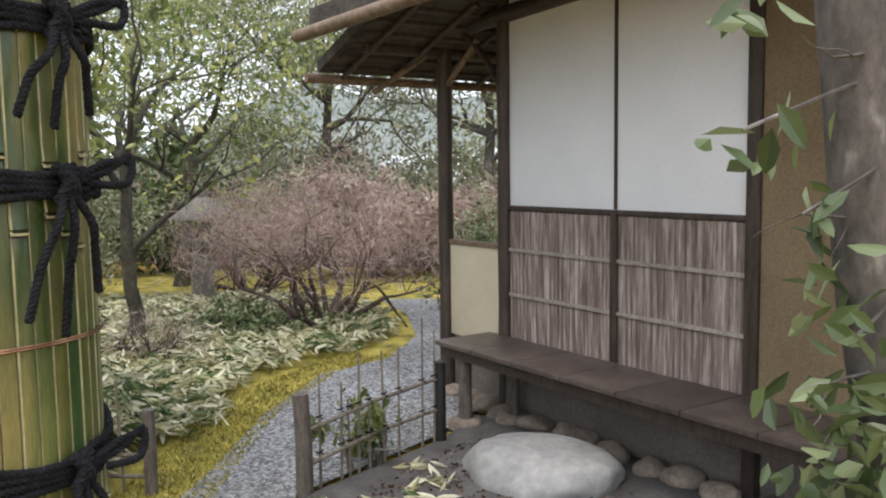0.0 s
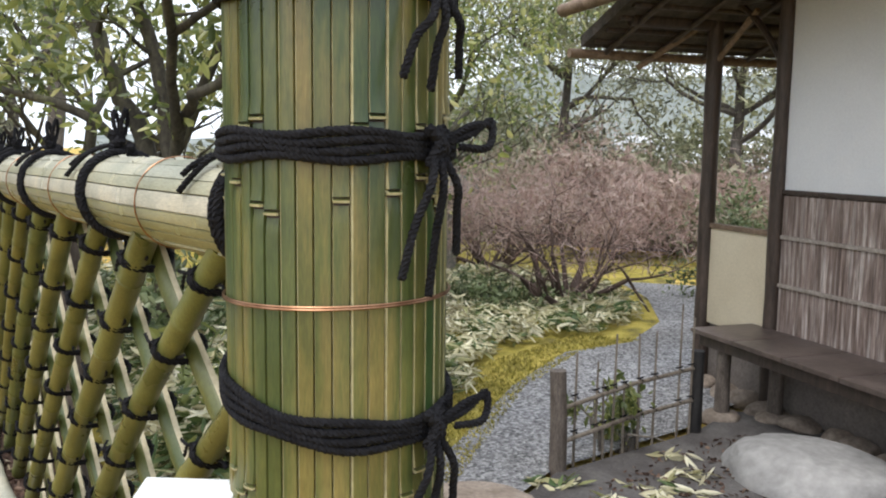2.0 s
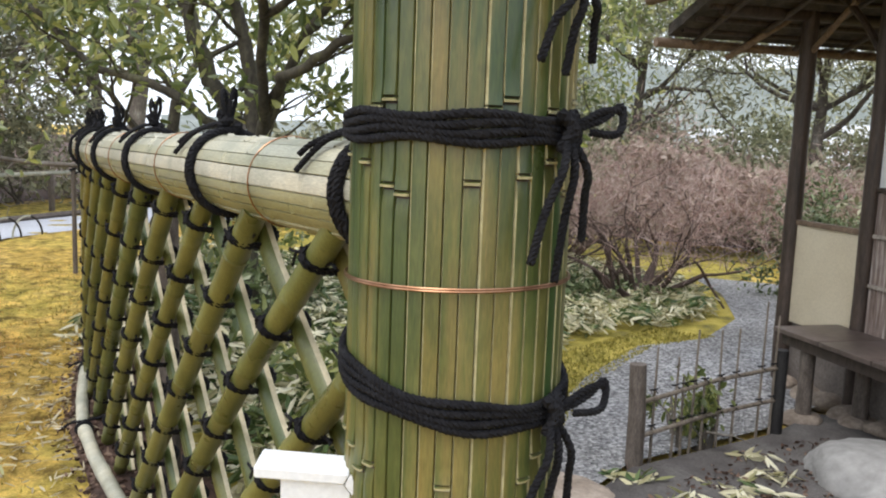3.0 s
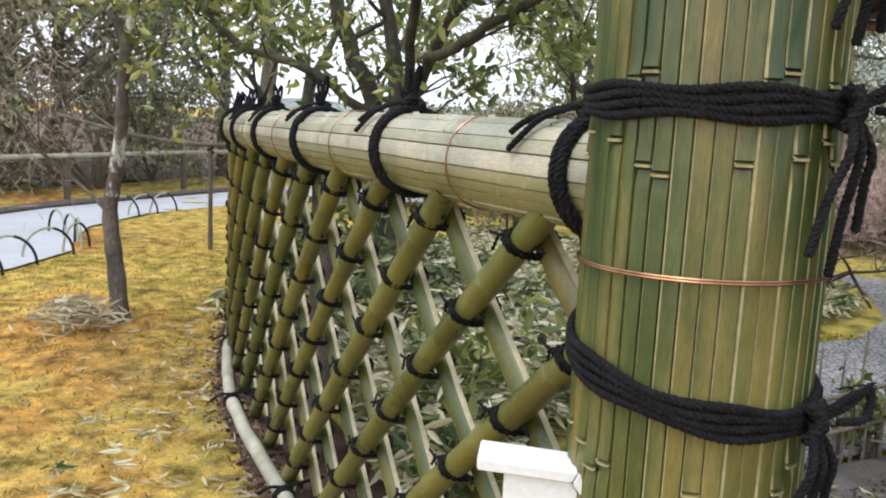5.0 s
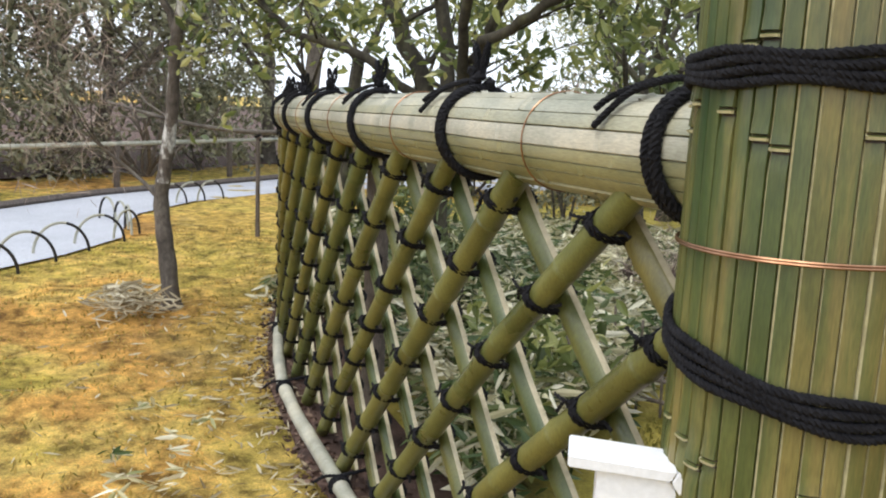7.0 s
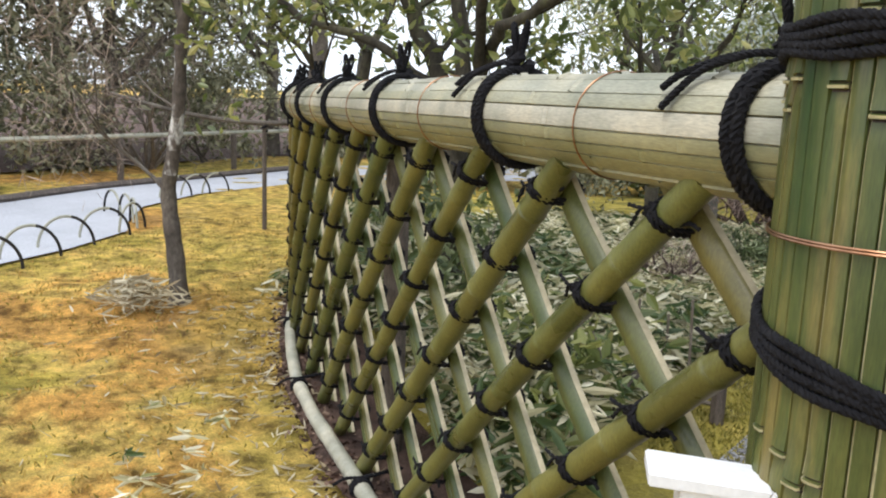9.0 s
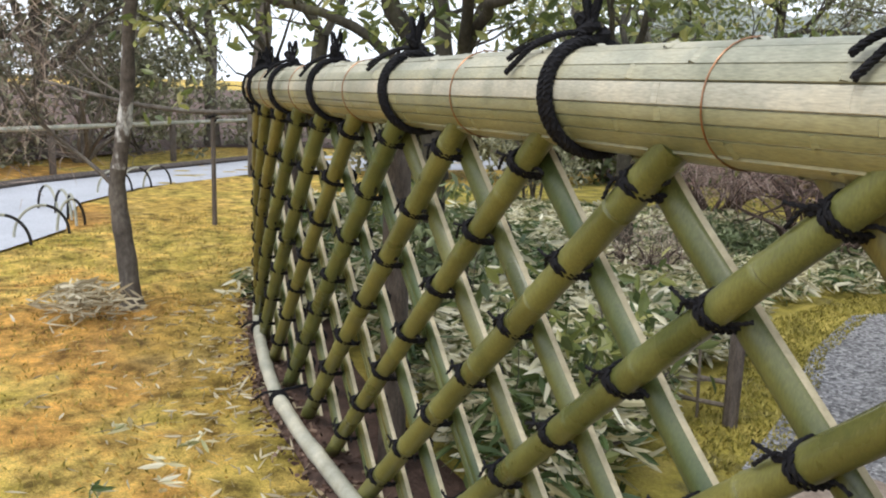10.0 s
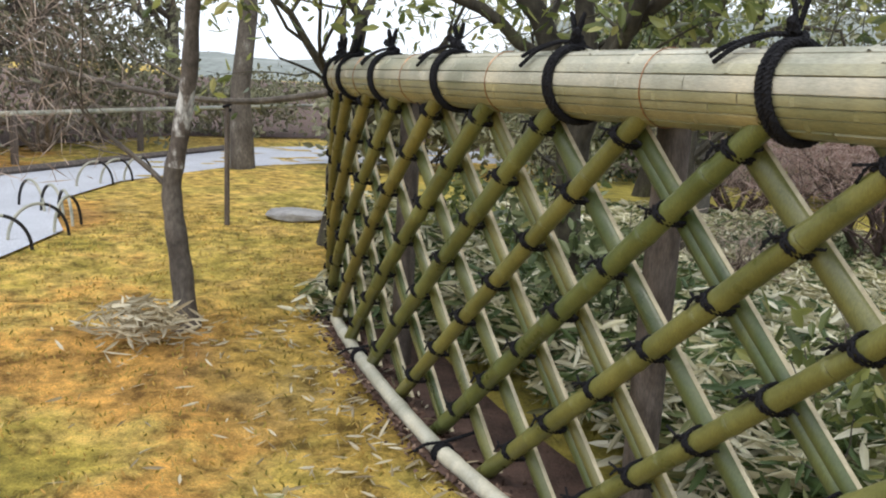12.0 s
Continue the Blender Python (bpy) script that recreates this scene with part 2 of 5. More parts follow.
# ground: moss, orange and yellow-green in large patches
M_MOSS, nt, b = material("winter_moss", 0.95, 0, 0.2)
big = ramp(nt, noise_tex(nt, 0.55, (1, 1, 1), 8, 0.66, "Object"), [(0.34, (0.2, 0.18, 0.04)), (0.42, (0.46, 0.36, 0.08)), (0.48, (0.66, 0.47, 0.14)), (0.54, (0.64, 0.36, 0.1)), (0.61, (0.46, 0.26, 0.08)), (0.69, (0.28, 0.17, 0.075))])
mid = ramp(nt, noise_tex(nt, 7, (1, 1, 1), 7, 0.7), [(0.37, (0.16, 0.14, 0.11)), (0.46, (0.66, 0.66, 0.62)), (0.62, (1.45, 1.4, 1.3))])
c = blend(nt, big, mid, 0.85, "MULTIPLY")
tc = nt.nodes.new("ShaderNodeTexCoord")
dot = nt.nodes.new("ShaderNodeVectorMath")
dot.operation = "DOT_PRODUCT"
dot.inputs[1].default_value = (-0.632, -0.775, 0)
nt.links.new(tc.outputs["Object"], dot.inputs[0])
wander = nt.nodes.new("ShaderNodeMath")
wander.operation = "MULTIPLY_ADD"
wander.inputs[1].default_value = 1.1
nt.links.new(noise_tex(nt, 0.9, (1, 1, 1), 5, 0.6), wander.inputs[0])
nt.links.new(dot.outputs["Value"], wander.inputs[2])
belt = ramp(nt, wander.outputs[0], [(0.0, (0.6, 0.6, 0.6)), (0.6, (0.6, 0.6, 0.6)), (0.98, (0, 0, 0))])
yellow = ramp(nt, noise_tex(nt, 2.2, (1, 1, 1), 6), [(0.35, (0.27, 0.23, 0.05)), (0.5, (0.52, 0.4, 0.1)), (0.65, (0.66, 0.5, 0.17))])
c = blend(nt, c, blend(nt, yellow, mid, 0.85, "MULTIPLY"), belt)
fine = noise_tex(nt, 120, (1, 1, 1), 4)
c = blend(nt, c, ramp(nt, fine, [(0.3, (0.5, 0.5, 0.5)), (0.7, (1.4, 1.4, 1.3))]), 0.7, "MULTIPLY")
nt.links.new(c, b.inputs["Base Color"])
bump(nt, b, fine, 1.0, 0.02)
M_BANK = grained("yellow_green_moss", [(0.3, (0.09, 0.08, 0.03)), (0.5, (0.36, 0.3, 0.055)), (0.7, (0.56, 0.44, 0.12))], 3.5, fine=60, rough=1.0, relief=1.0, distance=0.02)
M_GRAVEL, nt, b = material("grey_gravel", 0.9, 0, 0.3)
v = nt.nodes.new("ShaderNodeTexVoronoi")
v.inputs["Scale"].default_value = 60
tc = nt.nodes.new("ShaderNodeTexCoord")
nt.links.new(tc.outputs["Object"], v.inputs["Vector"])
c = ramp(nt, v.outputs["Color"], [(0.1, (0.1, 0.1, 0.105)), (0.5, (0.27, 0.27, 0.28)), (0.9, (0.5, 0.5, 0.51))])
c = blend(nt, c, ramp(nt, noise_tex(nt, 1.3), [(0.3, (0.75, 0.74, 0.72)), (0.7, (1.15, 1.15, 1.17))]), 1.0, "MULTIPLY")
nt.links.new(c, b.inputs["Base Color"])
bump(nt, b, v.outputs["Distance"], 1.0, 0.02)
M_ROAD = grained("pale_gravel_road", [(0.3, (0.4, 0.415, 0.46)), (0.7, (0.5, 0.52, 0.57))], 1.2, fine=80, rough=0.95)
M_SOIL = grained("dark_red_soil", [(0.3, (0.05, 0.03, 0.024)), (0.7, (0.14, 0.085, 0.065))], 6, fine=60, rough=1.0, relief=1.0, distance=0.02)
M_DIRT = grained("grey_trodden_soil", [(0.3, (0.06, 0.053, 0.052)), (0.7, (0.14, 0.13, 0.125))], 4, fine=70, rough=1.0, relief=1.0, distance=0.01)
# the hill's flat grey-green has the haze of distance mixed in
M_HILL = grained("hazed_wooded_hill", [(0.3, (0.15, 0.17, 0.155)), (0.7, (0.25, 0.27, 0.25))], 0.12, fine=0.9, rough=1.0)
M_FARROOF = grained("pale_tile_roof", [(0.3, (0.45, 0.46, 0.48)), (0.7, (0.65, 0.66, 0.68))], 1, fine=20, rough=0.8)


# ---- mesh helpers ----
def mesh_of(bm, mat, smooth=True):
    me = bpy.data.meshes.new("m")
    bm.normal_update()
    bm.to_mesh(me)
    bm.free()
    me.materials.append(mat)
    if smooth:
        me.polygons.foreach_set("use_smooth", [True] * len(me.polygons))
        me.set_sharp_from_angle(angle=radians(42))
    return me


def part(name, bm, mat, parent=None, label=""):
    """Links a bmesh (or a finished mesh) as one object under its thing."""
    me = bm if isinstance(bm, bpy.types.Mesh) else mesh_of(bm, mat)
    ob = new(name, me)
    if parent is not None:
        ob.parent = parent
    if label:
        tagged(ob, label)
    return ob


def thing(name, label, category, group="", at=(0, 0, 0), kind=""):
    e = new(name)
    e.location = at
    e.empty_display_size = 0.1
    return tagged(e, label, category, group, kind)


def tube(bm, pts, radii, seg=8, caps=True):
    """A round tube along points; radii: one number or one for each point."""
    pts = [Vector(p) for p in pts]
    if isinstance(radii, (int, float)):
        radii = [radii] * len(pts)
    rings, side = [], None
    for i, p in enumerate(pts):
        t = (pts[min(i + 1, len(pts) - 1)] - pts[max(i - 1, 0)]).normalized()
        if side is None:
            side = t.cross(Vector((0, 0, 1)) if abs(t.z) < 0.9 else Vector((1, 0, 0))).normalized()
        side = (side - t * side.dot(t)).normalized()
        up = t.cross(side)
        rings.append([bm.verts.new(p + radii[i] * (math.cos(a) * side + math.sin(a) * up)) for a in (2 * math.pi * k / seg for k in range(seg))])
    for a, b2 in zip(rings, rings[1:]):
        for k in range(seg):
            bm.faces.new((a[k], a[(k + 1) % seg], b2[(k + 1) % seg], b2[k]))
    if caps:
        bm.faces.new(list(reversed(rings[0])))
        bm.faces.new(rings[-1])
    return bm


def box(bm, size, m=Matrix.Identity(4), bevel=0.0):
    r = bmesh.ops.create_cube(bm, size=1, matrix=m @ Matrix.Diagonal((*size, 1)))
    if bevel:
        es = list({e for vv in r["verts"] for e in vv.link_edges})
        bmesh.ops.bevel(bm, geom=es, offset=bevel, segments=2, affect="EDGES", profile=0.6)
    return bm


def rope(bm, pts, r, pitch=0.03, strands=3, seg=5):
    """Twisted rope: strands winding round a line."""
    pts = [Vector(p) for p in pts]
    length = [0.0]
    for a, b2 in zip(pts, pts[1:]):
        length.append(length[-1] + (b2 - a).length)
    n = max(4, int(length[-1] / pitch * 5))
    line = []
    for i in range(n + 1):
        d = length[-1] * i / n
        k = max(j for j in range(len(pts)) if length[j] <= d + 1e-9)
        k = min(k, len(pts) - 2)
        f = (d - length[k]) / max(1e-9, length[k + 1] - length[k])
        line.append((pts[k].lerp(pts[k + 1], f), (pts[k + 1] - pts[k]).normalized(), d))
    for s in range(strands):
        way = []
        for p, t, d in line:
            side = t.cross(Vector((0.13, 0.21, 1)) if abs(t.z) < 0.9 else Vector((1, 0.1, 0))).normalized()
            up = t.cross(side)
            a = 2 * math.pi * (d / pitch + s / strands)
            way.append(p + 0.48 * r * (math.cos(a) * side + math.sin(a) * up))
        tube(bm, way, r * 0.58, seg)
    return bm


def arc(points, n=8):
    """A smooth line through points."""
    p = [Vector(q) for q in points]
    p = [p[0] * 2 - p[1]] + p + [p[-1] * 2 - p[-2]]
    out = []
    for i in range(1, len(p) - 2):
        for k in range(n):
            t = k / n
            out.append(0.5 * (2 * p[i] + (p[i + 1] - p[i - 1]) * t + (2 * p[i - 1] - 5 * p[i] + 4 * p[i + 1] - p[i + 2]) * t * t + (3 * p[i] - p[i - 1] - 3 * p[i + 1] + p[i + 2]) * t ** 3))
    return out + [p[-2]]


def cane(bm, a, b2, r, joints=0.28, seg=12, phase=0.0):
    """A bamboo cane with swollen joints."""
    a, b2 = Vector(a), Vector(b2)
    length = (b2 - a).length
    marks = [(0, r)]
    d = joints * (0.3 + 0.7 * phase)
    while d < length - 0.02:
        marks += [(d - 0.012, r), (d - 0.004, r * 1.07), (d, r * 0.95), (d + 0.005, r * 1.05), (d + 0.014, r)]
        d += joints
    marks.append((length, r))
    marks = sorted(k for k in marks if 0 <= k[0] <= length)
    return tube(bm, [a.lerp(b2, k / length) for k, _ in marks], [q for _, q in marks], seg)


def leaves(name, centres, size, mat, rng, parent=None, aspect=0.42, droop=0.3, kind="", label="", category="", spread=None, fold=True):
    """Many leaves, each a folded blade of six corners, at given centres (n x 3)."""
    n = len(centres)
    d = rng.normal(size=(n, 3)) if spread is None else spread
    d[:, 2] -= droop
    d /= np.linalg.norm(d, axis=1)[:, None]
    s = np.cross(d, rng.normal(size=(n, 3)))
    s /= np.linalg.norm(s, axis=1)[:, None]
    up = np.cross(s, d)
    ln = size * rng.uniform(0.6, 1.3, (n, 1))
    w = ln * aspect / 2
    c0 = centres - d * ln / 2
    v = np.stack([c0, c0 + d * ln * 0.35 + s * w + up * w * 0.35, c0 + d * ln * 0.75 + s * w * 0.7 + up * w * 0.2, c0 + d * ln,
                  c0 + d * ln * 0.75 - s * w * 0.7 + up * w * 0.2, c0 + d * ln * 0.35 - s * w + up * w * 0.35], axis=1).reshape(-1, 3)
    me = bpy.data.meshes.new("m")
    i = np.arange(n)[:, None] * 6
    f = np.concatenate([i + np.array([[0, 1, 2, 3]]), i + np.array([[0, 3, 4, 5]])], axis=0)
    me.from_pydata(v.tolist(), [], f.tolist())
    me.materials.append(mat)
    ob = new(name, me)
    ob.parent = parent
    return tagged(ob, label, category, kind=kind)


def clumps(rng, n, centre, radius, lumps, inner=0.35):
    """Points in an uneven crown of many clumps."""
    c = rng.normal(size=(lumps, 3))
    c = c / np.linalg.norm(c, axis=1)[:, None] * rng.uniform(inner, 1, (lumps, 1))
    which = rng.integers(0, lumps, n)
    p = c[which] + rng.normal(size=(n, 3)) * rng.uniform(0.1, 0.24, lumps)[which][:, None]
    return np.array(centre) + p * np.array(radius)


def limbs(bm, rng, start, way, length, r, depth, spread=0.6, lift=0.12, tips=None, seg=6):
    """Forking limbs, bent as they go."""
    p, d = Vector(start), Vector(way).normalized()
    pts, rad = [p.copy()], [r]
    for k in range(4):
        d = (d + Vector(rng.normal(size=3)) * 0.16 + Vector((0, 0, lift * 0.4))).normalized()
        p = p + d * length / 4
        pts.append(p.copy())
        rad.append(r * (1 - 0.12 * (k + 1)))
    tube(bm, pts, rad, seg if r > 0.012 else 4, caps=False)
    if tips is not None and depth <= 1:
        tips.append(p.copy())
    if depth:
        for k in range(2 if depth < 3 else 3):
            q = pts[rng.integers(2, 5)] if k else pts[-1]
            nd = (d + Vector(rng.normal(size=3)) * spread + Vector((0, 0, lift))).normalized()
            limbs(bm, rng, q, nd, length * rng.uniform(0.6, 0.85), rad[-1] * 0.72, depth - 1, spread, lift, tips, seg)


def stone(name, at, size, mat, seed, label, category, group="", turn=0, flat=1.0):
    bm = bmesh.new()
    bmesh.ops.create_icosphere(bm, subdivisions=4, radius=1)
    for q in bm.verts:
        k = 1 + 0.22 * noise.noise(q.co * 1.1 + Vector((seed, seed * 2, 0))) + 0.06 * noise.noise(q.co * 4 + Vector((seed, 0, 0)))
        q.co *= k
        if q.co.z > 0.5:
            q.co.z = 0.5 + (q.co.z - 0.5) * flat
        q.co = Vector((q.co.x * size[0], q.co.y * size[1], q.co.z * size[2]))
    ob = part(name, bm, mat)
    ob.matrix_world = pose(*at, 0, 0, turn)
    return tagged(ob, label, category, group)


def sheet(name, pts, z, mat, label, category, relief=0.0, kind="structure"):
    """A flat piece of ground with an outline, cut fine enough to be uneven."""
    bm = bmesh.new()
    bm.faces.new([bm.verts.new((x, y, z)) for x, y in pts])
    ob = part(name, bm, mat)
    return tagged(ob, label, category, kind=kind)


RNG = np.random.default_rng(7)

# ---- the ground ----
bm = bmesh.new()
xs = sorted({*np.round(np.linspace(-14, 8, 111), 3), -400, -100, -40, -20, 14, 40, 120, 400})
ys = sorted({*np.round(np.linspace(-4, 16, 101), 3), -400, -100, -20, 24, 50, 120, 400})
grid = [[None] * len(ys) for _ in xs]


def moss_height(x, y):
    k = 0.045 * noise.noise((x * 1.7, y * 1.7, 0)) + 0.055 * noise.noise((x * 3.6, y * 3.6, 3))
    if (x + 0.6) * -0.632 + (y - 0.95) * -0.775 < 0.12:
        return 0.3 * k - 0.012
    if x < -6.4 - 0.12 * max(0, y - 3):
        return -0.03
    return k - 0.04 if -12 < x < 6 and -3 < y < 14 else -0.012


for i, x in enumerate(xs):
    for j, y in enumerate(ys):
        grid[i][j] = bm.verts.new((x, y, moss_height(x, y)))
for i in range(len(xs) - 1):
    for j in range(len(ys) - 1):
        bm.faces.new((grid[i][j], grid[i + 1][j], grid[i + 1][j + 1], grid[i][j + 1]))
tagged(part("ground", bm, M_MOSS), "orange and yellow-green winter moss over uneven garden ground", "ground", kind="structure")

sheet("leaf_litter", [(-13.0, -60), (-12.8, 6), (-12.9, 13), (-9.5, 16.5), (-4, 13.2), (3, 12.2), (60, 12), (60, 80), (-80, 80), (-80, -60)], 0.006, M_SOIL, "brown leaf litter under the trees", "forest floor")
sheet("moss_bank", [(-1.0, 1.5), (-1.05, 4.8), (-0.85, 5.85), (-0.4, 6.35), (-0.2, 7.2), (-0.4, 9.4), (0.2, 12), (-4, 13), (-6.5, 9.4), (-5.2, 5.6), (-3.6, 3.7)], 0.014, M_BANK,
      "yellow-green moss bank under the bamboo grass", "moss")
sheet("gravel_path", [(-1.3, 1.2), (-1.22, 3.0), (-1.14, 3.7), (-1.1, 4.8), (-0.93, 5.8), (-0.5, 6.3), (-0.32, 7.2), (-0.5, 8.4), (-0.9, 9.4), (0.4, 9.4), (1.2, 7.4), (0.6, 5.4),
                      (0.15, 4.75), (-0.05, 4.3), (-0.62, 3.5), (-0.75, 3.0), (-0.6, 1.2)], 0.022, M_GRAVEL, "curving path of loose grey gravel", "path")
sheet("bare_soil", [(-0.6, 1.3), (-0.72, 3.0), (-0.6, 3.45), (0.0, 4.25), (0.2, 4.7), (0.5, 4.75), (2.6, 1.9), (2.4, 0.8)], 0.024, M_DIRT, "trodden grey soil beside the hut", "soil")
sheet("gravel_road", [(-6.0, -6), (-6.75, 3.4), (-6.95, 4.2), (-7.35, 5.1), (-7.9, 5.55), (-8.6, 6.3), (-9.1, 7.6), (-9.15, 9.6), (-8.6, 11.0), (-6.0, 14), (-8.5, 16.5), (-10.9, 12), (-10.75, 9), (-10.5, 7),
                      (-9.9, 5.5), (-9.5, 3), (-9.2, -6)], -0.008, M_ROAD, "pale blue-grey gravel road through the garden", "road")

# ---- bamboo lattice fence: axis from the post, bending away at its far end ----
ORIGIN, ALONG, FRONT = Vector((-0.60, 0.95, 0)), Vector((-0.775, 0.632, 0)), Vector((-0.632, -0.775, 0))


def bend(s):
    k = max(0.0, s - 3.6)
    bow = math.sin(math.pi * min(1.0, max(0.0, (s - 0.7) / 3.3)))
    return 0.045 + 0.045 * bow - 0.115 * k * k - 0.085 * max(0.0, (0.7 - s) / 0.7)


def at_fence(s, z, front=0.0):
    return ORIGIN + ALONG * s + FRONT * (bend(s) + front) + Vector((0, 0, z))


LENGTH, PITCH, ROW, TOP, FIRST = 5.9, 0.373, 0.175, 1.225, 0.77
fence = thing("bamboo_lattice_fence", "green bamboo lattice fence with a thick bundled top rail", "fence", at=tuple(ORIGIN))
inv = Matrix.Translation(-ORIGIN)


def fpart(name, bm, mat, parent=fence, label=""):
    bm.transform(inv)
    return part(name, bm, mat, parent, label)


rnd = random.Random(3)
RAIL_Z, RAIL_R = 1.366, 0.09


def rail_at(s, a, r, front=0.0):
    """A point on the rail's skin: a turns from the front over the top."""
    return at_fence(s, RAIL_Z - 0.01 * max(0, s - 1) + r * math.sin(a), 0.0 + r * math.cos(a))


bm = bmesh.new()
tube(bm, [rail_at(0.0 + LENGTH * k / 40, 0, 0) for k in range(41)], RAIL_R - 0.001, 24)
rail = fpart("top_rail", bm, M_RAIL, fence, "bundle of pale split bamboo")
NS = 19
turns = [2 * math.pi * (k + rnd.uniform(-0.32, 0.32)) / NS for k in range(NS)]
for k in range(NS):
    a0, a1 = turns[k], (turns[k + 1] if k + 1 < NS else turns[0] + 2 * math.pi) - rnd.choice((0.002, 0.004, 0.02))
    tight = rnd.random() < 0.5
    # slats below the rail's mid-height take the darker, greener skin
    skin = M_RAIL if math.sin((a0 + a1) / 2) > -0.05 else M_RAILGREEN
    cuts = [0.01]
    while cuts[-1] < LENGTH - 0.1:
        cuts.append(min(LENGTH, cuts[-1] + rnd.uniform(1.3, 2.2)))
    for s0, s1 in zip(cuts, cuts[1:]):
        bm = bmesh.new()
        n = max(3, int((s1 - s0) / 0.14))
        joint = rnd.uniform(0.1, 0.4)
        rows = []
        lift = rnd.uniform(-0.002, 0.003)
        for i in range(n + 1):
            s = s0 + (s1 - s0 - 0.003) * i / n
            rows.append([bm.verts.new(rail_at(s, a, RAIL_R + h + lift)) for a, h in ((a0, 0.0015 if tight else -0.003), (a0 + 0.014, 0.003), ((a0 + a1) / 2, 0.0042), (a1 - 0.014, 0.003), (a1, 0.0015 if tight else -0.002))])
        for p, q in zip(rows, rows[1:]):
            for i in range(4):
                bm.faces.new((p[i], q[i], q[i + 1], p[i + 1]))
        # a joint ring now and then
        s = s0 + joint
        while s < s1 - 0.05:
            r0 = [bm.verts.new(rail_at(s + ds, a, RAIL_R + h + lift)) for ds, h in ((-0.006, 0.003), (0, 0.008), (0.003, 0.008), (0.008, 0.003)) for a in (a0 + 0.02, (a0 + a1) / 2, a1 - 0.02)]
            for i in range(3):
                for j in range(2):
                    bm.faces.new((r0[3 * i + j], r0[3 * i + 3 + j], r0[3 * i + 4 + j], r0[3 * i + 1 + j]))
            s += rnd.uniform(0.3, 0.42)
        bmesh.ops.recalc_face_normals(bm, faces=bm.faces)
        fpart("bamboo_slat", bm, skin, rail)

# rope ties round the rail, with a knot and loops on top and loose ends in front
TIES = (0.195, 0.965, 1.775, 2.52, 3.23, 3.86, 4.42, 4.92, 5.4)
for s, after in zip(TIES, TIES[1:] + (5.9,)):
    bm = bmesh.new()
    for k in (-1, 1):
        rope(bm, [rail_at(s + k * 0.0095 + 0.015 * math.sin(q * 0.262), 2 * math.pi * q / 24, RAIL_R + 0.015) for q in range(25)], 0.0105)
    top = rail_at(s + 0.02, math.pi / 2, RAIL_R + 0.03)
    for q in range(3):
        rope(bm, [top + Vector((rnd.uniform(-0.02, 0.02), rnd.uniform(-0.02, 0.02), 0.012 * q - 0.02)), top + FRONT * 0.02 * (q - 1) + ALONG * rnd.uniform(-0.03, 0.03) + Vector((0, 0, 0.015 * q))], 0.014)
    for q in (-1, 1):
        h = rnd.uniform(0.075, 0.1)
        rope(bm, arc([top, top + ALONG * 0.012 * q + Vector((0, 0, h * 0.6)), top + ALONG * 0.016 * q + FRONT * 0.01 * q + Vector((0, 0, h)), top + FRONT * 0.016 * q + Vector((0, 0, h * 0.6)), top], 5), 0.0062)
    for q in (0, 1):
        e = rnd.uniform(0.0, 0.25)
        rope(bm, arc([top, rail_at(s + 0.07 + 0.02 * q, 1.35, RAIL_R + 0.03), rail_at(s + 0.12 + 0.03 * q, 0.95, RAIL_R + 0.022), rail_at(s + 0.15 + 0.02 * q, 0.55 - e + 0.2 * q, RAIL_R + 0.02)], 5), 0.0065)
    fpart("rope_tie", bm, M_ROPE, fence, "black palm rope binding with a looped knot")
    bm = bmesh.new()
    sw = (s + after) / 2
    tube(bm, [rail_at(sw, 2 * math.pi * q / 36, RAIL_R + 0.0075) for q in range(37)], 0.0016, 5)
    if sw < LENGTH:
        fpart("binding_wire", bm, M_COPPER, fence, "thin copper wire")
    else:
        bm.free()

# slanting canes: whole ones in front, split ones behind
for i in range(-3, 17):
    s_mid = FIRST + PITCH * i
    zt, zb = 1.3, 0.0
    st, sb = s_mid + (TOP - zt) * 1.09, s_mid + (TOP - zb) * 1.09
    if st < 0.1:
        zt = min(zt, TOP - (0.1 - s_mid) / 1.09)
        st = 0.1
    if sb > LENGTH:
        zb = TOP - (LENGTH - s_mid) / 1.09
        sb = LENGTH
    if zt - zb < 0.12:
        continue
    bm = bmesh.new()
    r = rnd.uniform(0.026, 0.031)
    pa, pb = at_fence(st, zt, 0.032), at_fence(sb, zb, 0.032)
    total = (pb - pa).length
    marks, d = [(0, 1.0)], rnd.uniform(0.08, 0.3)
    while d < total:
        marks += [(d - 0.012, 1.0), (d - 0.004, 1.08), (d, 0.95), (d + 0.005, 1.06), (d + 0.016, 1.0)]
        d += rnd.uniform(0.24, 0.34)
    marks = sorted(k for k in marks + [(total, 1.0)] if 0 <= k[0] <= total)
    def on(fr):
        return at_fence(st + (sb - st) * fr, zt + (zb - zt) * fr, 0.032)
    tube(bm, [on(k / total) for k, _ in marks], [r * q for _, q in marks], 14)
    fpart("bamboo_cane", bm, M_CANE, fence)
